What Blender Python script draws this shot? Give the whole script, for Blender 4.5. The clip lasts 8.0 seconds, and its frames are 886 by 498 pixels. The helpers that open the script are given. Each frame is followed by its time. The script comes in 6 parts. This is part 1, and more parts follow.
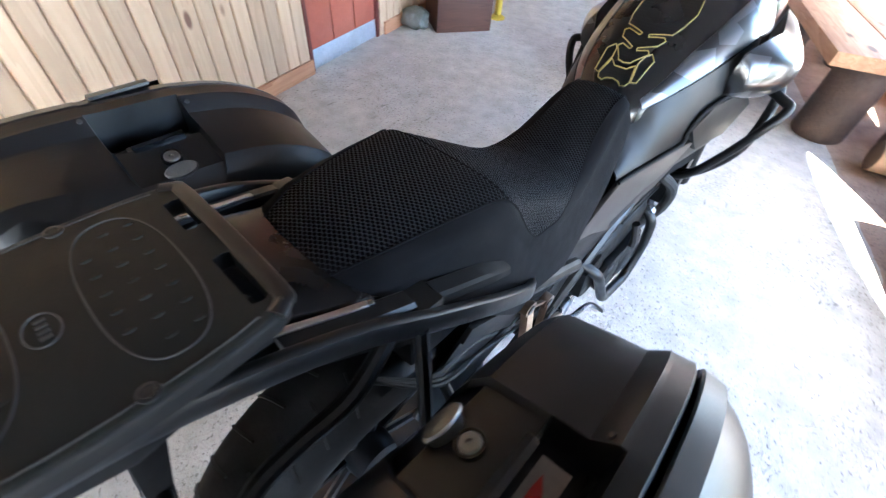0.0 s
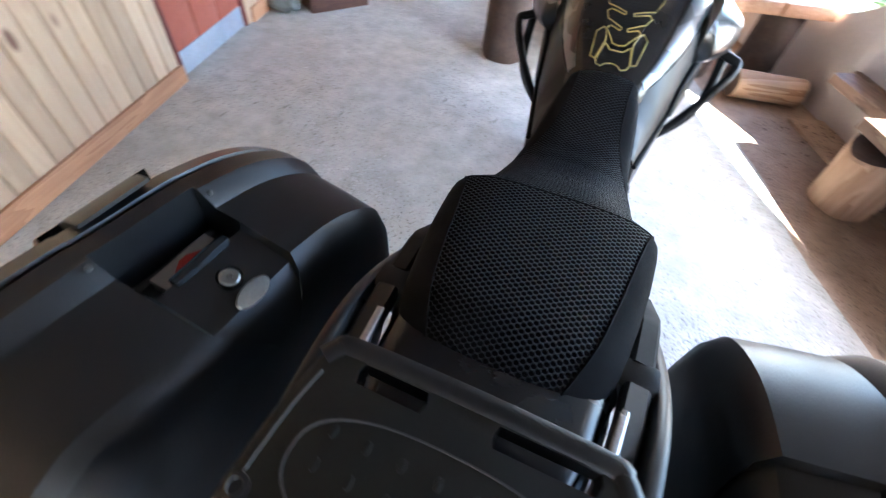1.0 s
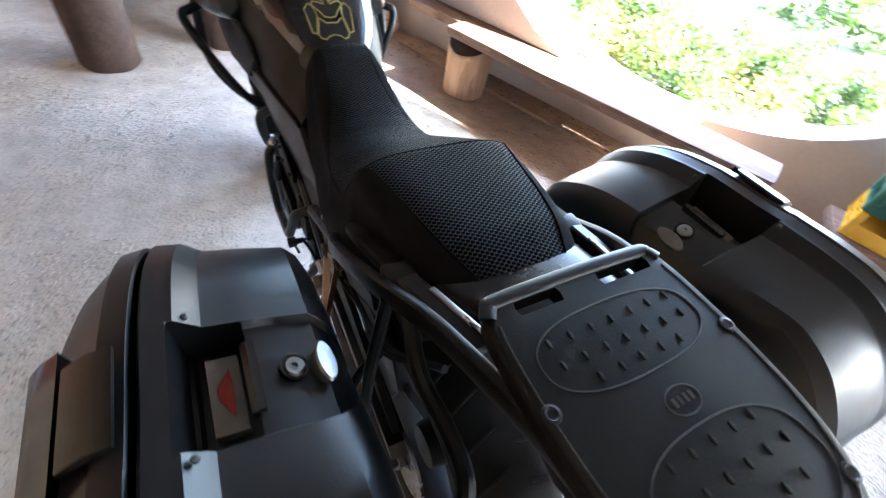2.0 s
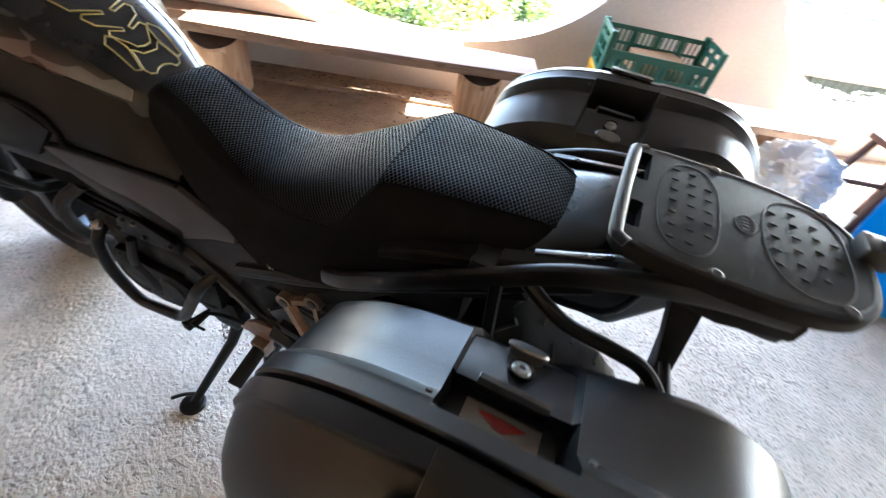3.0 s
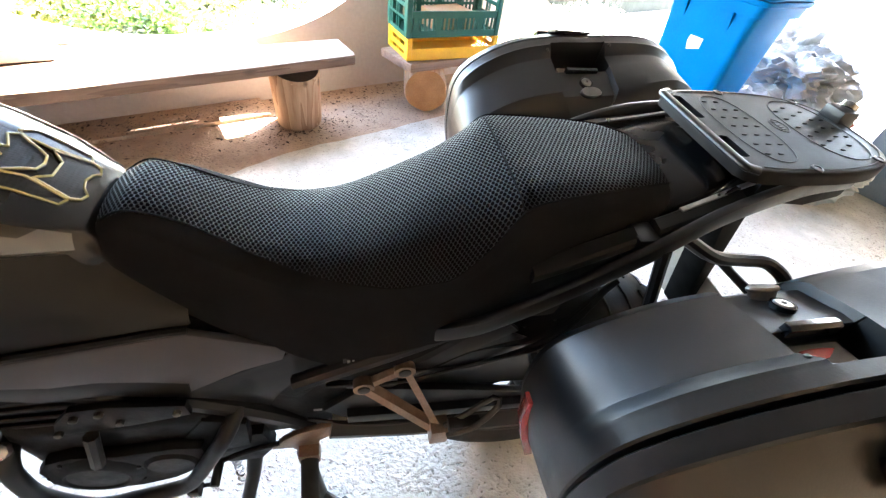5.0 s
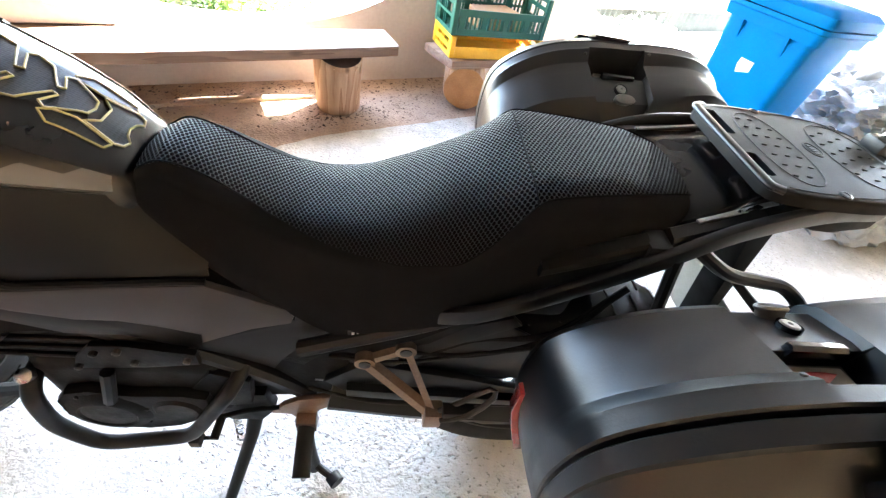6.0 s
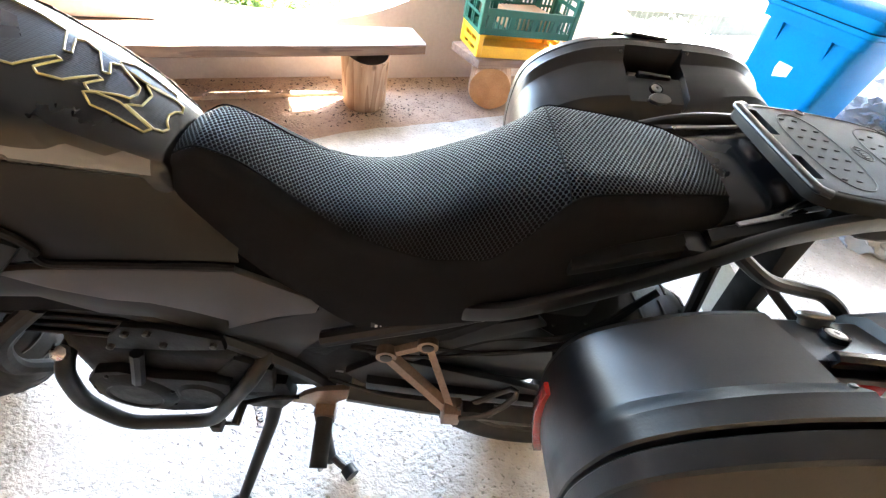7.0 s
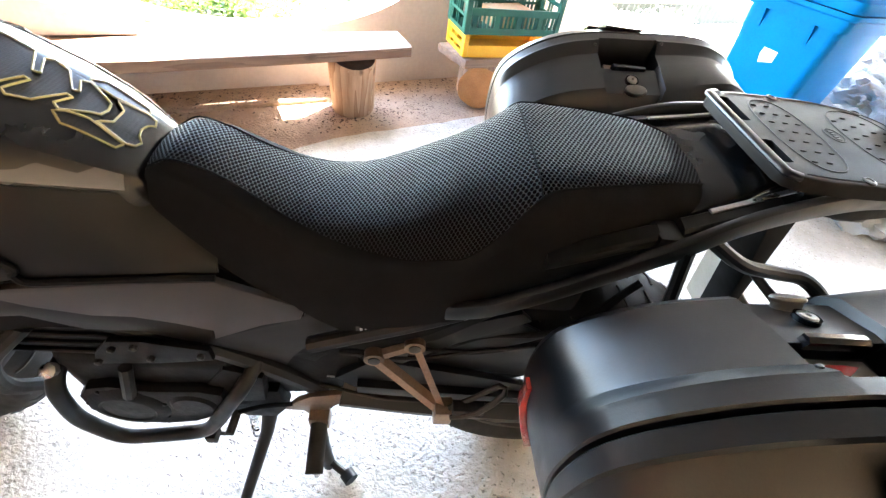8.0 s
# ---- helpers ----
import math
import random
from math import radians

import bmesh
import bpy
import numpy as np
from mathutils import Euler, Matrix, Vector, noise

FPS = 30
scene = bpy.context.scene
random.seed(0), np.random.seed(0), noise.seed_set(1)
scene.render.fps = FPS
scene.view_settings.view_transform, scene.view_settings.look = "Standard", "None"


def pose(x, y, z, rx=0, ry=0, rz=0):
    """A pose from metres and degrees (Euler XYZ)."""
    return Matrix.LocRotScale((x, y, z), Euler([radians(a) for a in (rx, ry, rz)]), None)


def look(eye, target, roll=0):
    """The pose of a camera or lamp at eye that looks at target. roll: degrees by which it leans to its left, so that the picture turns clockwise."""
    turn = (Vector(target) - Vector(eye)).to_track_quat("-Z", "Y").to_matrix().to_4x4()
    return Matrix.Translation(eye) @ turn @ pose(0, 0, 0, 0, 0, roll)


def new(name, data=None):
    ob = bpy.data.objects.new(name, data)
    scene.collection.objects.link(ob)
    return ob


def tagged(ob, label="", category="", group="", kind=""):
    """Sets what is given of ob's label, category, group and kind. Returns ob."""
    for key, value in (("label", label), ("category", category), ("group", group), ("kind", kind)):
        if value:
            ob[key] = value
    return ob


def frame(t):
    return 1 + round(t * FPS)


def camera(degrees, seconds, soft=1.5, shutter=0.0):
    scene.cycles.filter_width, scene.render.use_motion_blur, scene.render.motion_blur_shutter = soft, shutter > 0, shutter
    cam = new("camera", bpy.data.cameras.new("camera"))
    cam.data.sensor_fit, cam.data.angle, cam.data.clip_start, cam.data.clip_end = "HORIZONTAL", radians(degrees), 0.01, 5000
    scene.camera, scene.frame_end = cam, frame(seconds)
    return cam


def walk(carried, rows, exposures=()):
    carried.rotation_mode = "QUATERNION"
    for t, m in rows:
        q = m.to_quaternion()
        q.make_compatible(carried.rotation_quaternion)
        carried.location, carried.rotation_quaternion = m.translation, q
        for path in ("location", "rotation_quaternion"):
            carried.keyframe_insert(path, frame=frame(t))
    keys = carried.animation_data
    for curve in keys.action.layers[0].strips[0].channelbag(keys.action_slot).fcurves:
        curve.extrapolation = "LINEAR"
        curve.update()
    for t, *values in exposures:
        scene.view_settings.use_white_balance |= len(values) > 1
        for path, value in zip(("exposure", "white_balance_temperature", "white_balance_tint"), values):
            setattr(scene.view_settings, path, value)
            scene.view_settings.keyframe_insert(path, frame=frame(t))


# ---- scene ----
cam = camera(93.6, 8.0, soft=1.3, shutter=0.35)
PATH = [
    (0, (0.246, -0.512, 1.192), (-0.611, 0.531, -0.283), 5.6),
    (0.5, (0.144, -0.596, 1.205), (-0.515, 0.563, -0.286), 5.5),
    (1, (-0.042, -0.553, 1.189), (-0.44, 0.678, -0.336), 8.2),
    (1.5, (-0.171, -0.599, 1.194), (0.2, 0.723, -0.261), 12.1),
    (1.7, (-0.241, -0.622, 1.205), (0.363, 0.631, -0.233), 13.8),
    (2.8, (-0.435, -0.413, 1.162), (0.862, 0.174, -0.243), 12.5),
    (3, (-0.504, -0.387, 1.178), (0.876, 0.024, -0.209), 11.9),
    (3.5, (-0.541, -0.293, 1.161), (0.905, -0.086, -0.206), 15.0),
    (4, (-0.456, -0.146, 1.15), (0.962, 0.048, -0.247), 10.8),
    (4.5, (-0.441, -0.054, 1.139), (0.996, -0.337, -0.223), 10.4),
    (4.7, (-0.457, 0.002, 1.148), (0.955, -0.408, -0.207), 7.8),
    (5.8, (-0.509, 0.002, 1.149), (0.913, -0.325, -0.219), 12.9),
    (6, (-0.509, -0.009, 1.143), (0.915, -0.31, -0.229), 12.8),
    (6.5, (-0.508, 0.005, 1.143), (0.918, -0.205, -0.244), 12.1),
    (7, (-0.511, 0.002, 1.132), (0.917, -0.215, -0.251), 12.6),
    (7.5, (-0.522, -0.004, 1.131), (0.902, -0.221, -0.256), 12.4),
    (8, (-0.514, -0.027, 1.137), (0.918, -0.24, -0.243), 9.8),
]
walk(cam, [(t_, look(e_, g_, r_)) for t_, e_, g_, r_ in PATH], exposures=[(0.0, 5.1, 5500, 9), (1.7, 5.12, 5650, 9), (3.3, 5.08, 6100, 7), (4.0, 5.65, 6150, 7), (4.5, 5.8, 6150, 7), (6.5, 6.0, 6200, 7), (8.0, 6.1, 6250, 7)])

# ---- light ----
WALL_P = Vector((2.321, -0.156, 0.0))          # a point on the plastered wall's inner face
WALL_D = Vector((-0.3998, 0.9166, 0.0))        # along that wall, to the front
WALL_N = Vector((0.9166, 0.3998, 0.0))         # out of the wall, to the garden
SUN_EL = radians(44)
to_sun = Vector((0.831, -0.556, 0)).normalized() * math.cos(SUN_EL) + Vector((0, 0, math.sin(SUN_EL)))
world = bpy.data.worlds.new("sky")
scene.world = world
world.use_nodes = True
wn = world.node_tree
sky = wn.nodes.new("ShaderNodeTexSky")
sky.sky_type = "NISHITA"
sky.sun_disc = False
sky.sun_elevation = SUN_EL
sky.sun_rotation = math.atan2(to_sun.x, to_sun.y)
sky.air_density, sky.dust_density, sky.ozone_density = 1.0, 1.5, 1.0
bg = wn.nodes["Background"]
wn.links.new(sky.outputs[0], bg.inputs[0])
bg.inputs[1].default_value = 0.15
sun_data = bpy.data.lights.new("sun", "SUN")
sun_data.energy, sun_data.angle, sun_data.color = 5.0, radians(0.6), (1.0, 0.95, 0.86)
sun = new("sun", sun_data)
sun.matrix_world = look(to_sun * 30, (0, 0, 0))

# ---- materials ----
def ramp(nt_, fac, stops):
    r = nt_.nodes.new("ShaderNodeValToRGB")
    while len(r.color_ramp.elements) < len(stops):
        r.color_ramp.elements.new(0.5)
    for e, (p_, c_) in zip(r.color_ramp.elements, stops):
        e.position, e.color = p_, (*c_, 1.0)
    nt_.links.new(fac, r.inputs[0])
    return r.outputs[0]


def noise_of(nt_, vec, scale, detail=4.0, rough=0.55):
    n_ = nt_.nodes.new("ShaderNodeTexNoise")
    n_.inputs["Scale"].default_value, n_.inputs["Detail"].default_value = scale, detail
    n_.inputs["Roughness"].default_value = rough
    nt_.links.new(vec, n_.inputs["Vector"])
    return n_.outputs["Fac"]


def mathn(nt_, op, a, b=None, clamp=False):
    n_ = nt_.nodes.new("ShaderNodeMath")
    n_.operation, n_.use_clamp = op, clamp
    for i_, v_ in enumerate((a, b)):
        if v_ is None:
            continue
        if isinstance(v_, (int, float)):
            n_.inputs[i_].default_value = v_
        else:
            nt_.links.new(v_, n_.inputs[i_])
    return n_.outputs[0]


def mixc(nt_, fac, a, b, mode="MIX"):
    n_ = nt_.nodes.new("ShaderNodeMix")
    n_.data_type, n_.blend_type = "RGBA", mode
    for sock, v_ in ((n_.inputs[0], fac), (n_.inputs[6], a), (n_.inputs[7], b)):
        if isinstance(v_, (int, float)):
            sock.default_value = v_
        elif isinstance(v_, tuple):
            sock.default_value = (*v_, 1.0)
        else:
            nt_.links.new(v_, sock)
    return n_.outputs[2]


def material(name):
    m_ = bpy.data.materials.new(name)
    m_.use_nodes = True
    nt_ = m_.node_tree
    tc = nt_.nodes.new("ShaderNodeTexCoord")
    return m_, nt_, nt_.nodes["Principled BSDF"], tc.outputs["Object"]


def bump(nt_, bsdf, height, strength, dist):
    b_ = nt_.nodes.new("ShaderNodeBump")
    b_.inputs["Strength"].default_value, b_.inputs["Distance"].default_value = strength, dist
    nt_.links.new(height, b_.inputs["Height"])
    nt_.links.new(b_.outputs[0], bsdf.inputs["Normal"])


def surface(name, dark, light, big=6.0, fine=90.0, rough=(0.4, 0.6), metal=0.0, relief=0.3, depth=0.002, spec=0.5, coat=0.0):
    """A plain worn surface: two scales of colour change, uneven gloss, fine relief."""
    m_, nt_, b_, vec = material(name)
    n1, n2 = noise_of(nt_, vec, big), noise_of(nt_, vec, fine, 6.0)
    f_ = mathn(nt_, "ADD", mathn(nt_, "MULTIPLY", n1, 0.65), mathn(nt_, "MULTIPLY", n2, 0.35))
    col = ramp(nt_, f_, [(0.32, dark), (0.68, light)])
    nt_.links.new(col, b_.inputs["Base Color"])
    r_ = nt_.nodes.new("ShaderNodeMapRange")
    r_.inputs["From Min"].default_value, r_.inputs["From Max"].default_value = 0.3, 0.7
    r_.inputs["To Min"].default_value, r_.inputs["To Max"].default_value = rough
    nt_.links.new(noise_of(nt_, vec, big * 3.1, 5.0), r_.inputs["Value"])
    nt_.links.new(r_.outputs[0], b_.inputs["Roughness"])
    b_.inputs["Metallic"].default_value = metal
    b_.inputs["Specular IOR Level"].default_value = spec
    b_.inputs["Coat Weight"].default_value = coat
    b_.inputs["Coat Roughness"].default_value = 0.08
    if relief:
        bump(nt_, b_, n2, relief, depth)
    return m_


def wood(name, dark, light, along="Z", knots=True, rough=(0.45, 0.65), ring=9.0, spec=0.4, knot=None):
    """Sawn wood with grain along one axis of its object."""
    m_, nt_, b_, vec = material(name)
    mp = nt_.nodes.new("ShaderNodeMapping")
    oi_ = nt_.nodes.new("ShaderNodeObjectInfo")
    off = nt_.nodes.new("ShaderNodeCombineXYZ")
    for k_ in range(3):
        nt_.links.new(mathn(nt_, "MULTIPLY", oi_.outputs["Random"], 37.0 + 11 * k_), off.inputs[k_])
    sc = {"X": (0.09, 1, 1), "Y": (1, 0.09, 1), "Z": (1, 1, 0.09)}[along]
    mp.inputs["Scale"].default_value = sc
    add = nt_.nodes.new("ShaderNodeVectorMath")
    nt_.links.new(vec, add.inputs[0])
    nt_.links.new(off.outputs[0], add.inputs[1])
    nt_.links.new(add.outputs[0], mp.inputs[0])
    warp = noise_of(nt_, mp.outputs[0], ring, 3.0)
    rings = mathn(nt_, "FRACT", mathn(nt_, "MULTIPLY", warp, 9.0))
    fine = noise_of(nt_, mp.outputs[0], 160.0, 4.0)
    f_ = mathn(nt_, "ADD", mathn(nt_, "MULTIPLY", rings, 0.55), mathn(nt_, "MULTIPLY", fine, 0.45))
    col = ramp(nt_, f_, [(0.15, light), (0.9, dark)])
    big = noise_of(nt_, add.outputs[0], 2.2)
    col = mixc(nt_, mathn(nt_, "MULTIPLY", big, 0.35), col, dark)
    if knots:
        km = nt_.nodes.new("ShaderNodeMapping")
        km.inputs["Scale"].default_value = {"X": (0.42, 1, 1), "Y": (1, 0.42, 1), "Z": (0.5, 1.3, 0.55)}[along]
        nt_.links.new(add.outputs[0], km.inputs[0])
        vo = nt_.nodes.new("ShaderNodeTexVoronoi")
        vo.inputs["Scale"].default_value = 7.0
        nt_.links.new(km.outputs[0], vo.inputs["Vector"])
        kn = ramp(nt_, vo.outputs["Distance"], [(0.10, (1, 1, 1)), (0.17, (0, 0, 0))])
        col = mixc(nt_, mathn(nt_, "MULTIPLY", kn, 0.85), col, knot or tuple(c_ * 0.28 for c_ in dark))
    hsv = nt_.nodes.new("ShaderNodeHueSaturation")
    nt_.links.new(col, hsv.inputs["Color"])
    nt_.links.new(mathn(nt_, "ADD", mathn(nt_, "MULTIPLY", oi_.outputs["Random"], 0.32), 0.84), hsv.inputs["Value"])
    nt_.links.new(hsv.outputs[0], b_.inputs["Base Color"])
    r_ = nt_.nodes.new("ShaderNodeMapRange")
    r_.inputs["To Min"].default_value, r_.inputs["To Max"].default_value = rough
    nt_.links.new(fine, r_.inputs["Value"])
    nt_.links.new(r_.outputs[0], b_.inputs["Roughness"])
    b_.inputs["Specular IOR Level"].default_value = spec
    bump(nt_, b_, f_, 0.35, 0.0015)
    return m_


def concrete(name, dark, light, stain):
    """Rough cast floor: coarse trowelled bumps with shade painted dark between them, sand, scrape marks and stains."""
    m_, nt_, b_, vec = material(name)
    big, mid = noise_of(nt_, vec, 1.3, 3.0), noise_of(nt_, vec, 9.0, 5.0, 0.65)
    sm = nt_.nodes.new("ShaderNodeMapping")
    sm.inputs["Rotation"].default_value = (0, 0, 0.5)
    sm.inputs["Scale"].default_value = (1.0, 0.8, 1.0)
    nt_.links.new(vec, sm.inputs[0])
    lumps, sand = noise_of(nt_, sm.outputs[0], 88.0, 2.5, 0.5), noise_of(nt_, vec, 260.0, 3.0, 0.7)
    col = ramp(nt_, mathn(nt_, "ADD", mathn(nt_, "MULTIPLY", mid, 0.75), mathn(nt_, "MULTIPLY", sand, 0.25)), [(0.30, dark), (0.66, light)])
    col = mixc(nt_, ramp(nt_, big, [(0.5, (0, 0, 0)), (0.75, (0.6, 0.6, 0.6))]), col, stain)
    rough_area = ramp(nt_, noise_of(nt_, vec, 1.7, 3.0), [(0.38, (0.25, 0.25, 0.25)), (0.58, (1, 1, 1))])
    # the bumps' shadow sides, painted into the colour where the relief is low
    dip_shade = mathn(nt_, "MULTIPLY", ramp(nt_, lumps, [(0.33, (1, 1, 1)), (0.40, (0, 0, 0))]), rough_area)
    col = mixc(nt_, mathn(nt_, "MULTIPLY", dip_shade, 0.85), col, tuple(c_ * 0.42 for c_ in dark))
    mk_ = nt_.nodes.new("ShaderNodeMapping")
    mk_.inputs["Rotation"].default_value = (0, 0, -0.3)
    mk_.inputs["Scale"].default_value = (1.0, 0.30, 1.0)
    nt_.links.new(vec, mk_.inputs[0])
    marks = ramp(nt_, noise_of(nt_, mk_.outputs[0], 38.0, 4.0, 0.6), [(0.61, (0, 0, 0)), (0.67, (1, 1, 1))])
    marks = mathn(nt_, "MULTIPLY", marks, ramp(nt_, noise_of(nt_, vec, 1.9, 2.0), [(0.46, (0, 0, 0)), (0.6, (1, 1, 1))]))
    col = mixc(nt_, mathn(nt_, "MULTIPLY", marks, 0.7), col, tuple(c_ * 0.5 for c_ in dark))
    nt_.links.new(col, b_.inputs["Base Color"])
    b_.inputs["Roughness"].default_value = 0.7
    b_.inputs["Specular IOR Level"].default_value = 0.35
    h_ = mathn(nt_, "ADD", mathn(nt_, "MULTIPLY", mathn(nt_, "MULTIPLY", lumps, rough_area), 0.9), mathn(nt_, "ADD", mathn(nt_, "MULTIPLY", mid, 0.6), mathn(nt_, "MULTIPLY", sand, 0.04)))
    h_ = mathn(nt_, "SUBTRACT", h_, mathn(nt_, "MULTIPLY", marks, 0.5))
    bump(nt_, b_, h_, 1.0, 0.0085)
    return m_


def mesh_fabric(name):
    """Black spacer mesh: a honeycomb of pale threads round dark holes, laid by the UV map in metres."""
    m_, nt_, b_, _ = material(name)
    uv = nt_.nodes.new("ShaderNodeUVMap")
    uv.uv_map = "cloth"
    sep = nt_.nodes.new("ShaderNodeSeparateXYZ")
    nt_.links.new(uv.outputs[0], sep.inputs[0])
    cell = 0.0058
    def lattice(ox, oy):
        d2 = None
        for sock, size, o_ in ((sep.outputs[0], cell, ox), (sep.outputs[1], cell * 1.55, oy)):
            t_ = mathn(nt_, "ADD", mathn(nt_, "DIVIDE", sock, size), 40.0 + o_)
            t_ = mathn(nt_, "SUBTRACT", mathn(nt_, "FRACT", t_), 0.5)
            t_ = mathn(nt_, "MULTIPLY", t_, size / cell * (1.0 if size == cell else 0.82))
            q_ = mathn(nt_, "MULTIPLY", t_, t_)
            d2 = q_ if d2 is None else mathn(nt_, "ADD", d2, q_)
        return mathn(nt_, "SQRT", d2)
    d_ = mathn(nt_, "MINIMUM", lattice(0.0, 0.0), lattice(0.5, 0.5))
    thread = ramp(nt_, d_, [(0.33, (0, 0, 0)), (0.41, (1, 1, 1))])
    wear = noise_of(nt_, uv.outputs[0], 9.0, 3.0)
    tcol = ramp(nt_, wear, [(0.3, (0.0195, 0.0206, 0.0245)), (0.7, (0.027, 0.0285, 0.0335))])
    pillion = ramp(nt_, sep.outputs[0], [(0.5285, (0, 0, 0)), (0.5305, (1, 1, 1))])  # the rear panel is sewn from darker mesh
    nose = ramp(nt_, sep.outputs[0], [(0.08, (1, 1, 1)), (0.22, (0, 0, 0))])  # threads darker towards the tank: the nose's shade put into their colour
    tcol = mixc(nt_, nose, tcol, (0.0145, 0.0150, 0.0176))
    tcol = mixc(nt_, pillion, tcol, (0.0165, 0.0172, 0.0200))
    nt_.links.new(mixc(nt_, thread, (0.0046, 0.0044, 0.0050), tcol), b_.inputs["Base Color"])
    b_.inputs["Roughness"].default_value = 0.55
    nt_.links.new(mathn(nt_, "MULTIPLY", thread, 0.2), b_.inputs["Specular IOR Level"])
    bump(nt_, b_, thread, 1.0, 0.0028)
    return m_


def see_through(name, color, rough, alpha):
    m_, nt_, b_, vec = material(name)
    b_.inputs["Base Color"].default_value = (*color, 1)
    b_.inputs["Roughness"].default_value = rough
    b_.inputs["Alpha"].default_value = alpha
    bump(nt_, b_, noise_of(nt_, vec, 14.0, 5.0), 0.8, 0.02)
    return m_


def leafy(name, dark, light):
    m_, nt_, b_, vec = material(name)
    ge = nt_.nodes.new("ShaderNodeNewGeometry")
    f_ = mathn(nt_, "ADD", mathn(nt_, "MULTIPLY", ge.outputs["Random Per Island"], 0.6), mathn(nt_, "MULTIPLY", noise_of(nt_, vec, 3.0), 0.4))
    nt_.links.new(ramp(nt_, f_, [(0.2, dark), (0.8, light)]), b_.inputs["Base Color"])
    b_.inputs["Roughness"].default_value = 0.5
    tr = nt_.nodes.new("ShaderNodeBsdfTranslucent")
    tr.inputs[0].default_value = (*light, 1)
    mx = nt_.nodes.new("ShaderNodeMixShader")
    mx.inputs[0].default_value = 0.35
    nt_.links.new(b_.outputs[0], mx.inputs[1])
    nt_.links.new(tr.outputs[0], mx.inputs[2])
    nt_.links.new(mx.outputs[0], nt_.nodes["Material Output"].inputs[0])
    return m_


M_CONC = concrete("pale_concrete", (0.345, 0.323, 0.272), (0.57, 0.543, 0.478), (0.37, 0.343, 0.295))
# brown dust, its colour also holding the wall's shade and warm wood bounce
M_EARTH = concrete("dusty_shaded_brown_floor", (0.25, 0.17, 0.115), (0.42, 0.30, 0.21), (0.28, 0.19, 0.125))
M_PLASTER = surface("white_plaster", (0.43, 0.38, 0.345), (0.54, 0.487, 0.45), 1.6, 45, (0.7, 0.9), relief=0.35, depth=0.003, spec=0.2)
M_PINE = wood("pine_boards", (0.485, 0.325, 0.200), (0.585, 0.412, 0.262), knot=(0.12, 0.04, 0.022))
M_TRIM = wood("brown_trim", (0.34, 0.15, 0.07), (0.52, 0.27, 0.14), along="Y", knots=False)
M_CEIL = wood("grey_ceiling_boards", (0.10, 0.10, 0.105), (0.15, 0.15, 0.155), along="Y", knots=False)
M_DOOR = surface("red_brown_paint", (0.33, 0.085, 0.05), (0.43, 0.125, 0.075), 4, 60, (0.35, 0.5), relief=0.15)
M_ZINC = surface("zinc_sheet", (0.42, 0.47, 0.52), (0.60, 0.65, 0.70), 5, 80, (0.35, 0.55), metal=0.6, relief=0.1)
M_BENCH = wood("weathered_plank", (0.14, 0.078, 0.05), (0.29, 0.185, 0.12), along="Y", rough=(0.6, 0.8))
M_SLAB = wood("table_plank", (0.36, 0.17, 0.08), (0.58, 0.33, 0.18), along="Y", rough=(0.5, 0.7))
M_BARK = wood("peeled_log", (0.27, 0.15, 0.085), (0.56, 0.38, 0.25), along="Z", rough=(0.7, 0.9), ring=6.0, spec=0.2)
M_STUMP = surface("dark_log", (0.035, 0.020, 0.013), (0.085, 0.05, 0.032), 7, 60, (0.7, 0.9), relief=0.7, depth=0.006)
M_LOGEND = surface("sawn_log_end", (0.32, 0.15, 0.06), (0.50, 0.27, 0.12), 10, 120, (0.7, 0.85), relief=0.5)
M_BLACK = surface("black_moulded_plastic", (0.0015, 0.0020, 0.0029), (0.0029, 0.0036, 0.0050), 5, 420, (0.33, 0.43), relief=0.3, depth=0.0005, spec=0.46)
M_BLACK_GLOSS = surface("black_lacquer", (0.003, 0.0034, 0.0044), (0.006, 0.0066, 0.008), 6, 200, (0.10, 0.20), relief=0.0, spec=0.45)
M_TUBE = surface("black_powder_coated_tube", (0.003, 0.003, 0.0032), (0.0055, 0.0054, 0.0058), 12, 300, (0.34, 0.47), relief=0.15, depth=0.0004, spec=0.25)
M_CLOTH = surface("black_stretch_cloth", (0.0052, 0.0052, 0.0060), (0.0085, 0.0085, 0.0096), 14, 700, (0.75, 0.9), relief=0.5, depth=0.0007, spec=0.05)
M_MESH = mesh_fabric("black_spacer_mesh")
M_RUBBER = surface("tyre_rubber", (0.006, 0.006, 0.006), (0.014, 0.0135, 0.013), 8, 150, (0.6, 0.8), relief=0.4, depth=0.001, spec=0.35)
M_TANK = surface("dark_metallic_paint", (0.005, 0.0052, 0.0060), (0.0085, 0.0087, 0.0098), 3, 900, (0.22, 0.30), metal=0.05, relief=0.0, spec=0.35, coat=0.2)
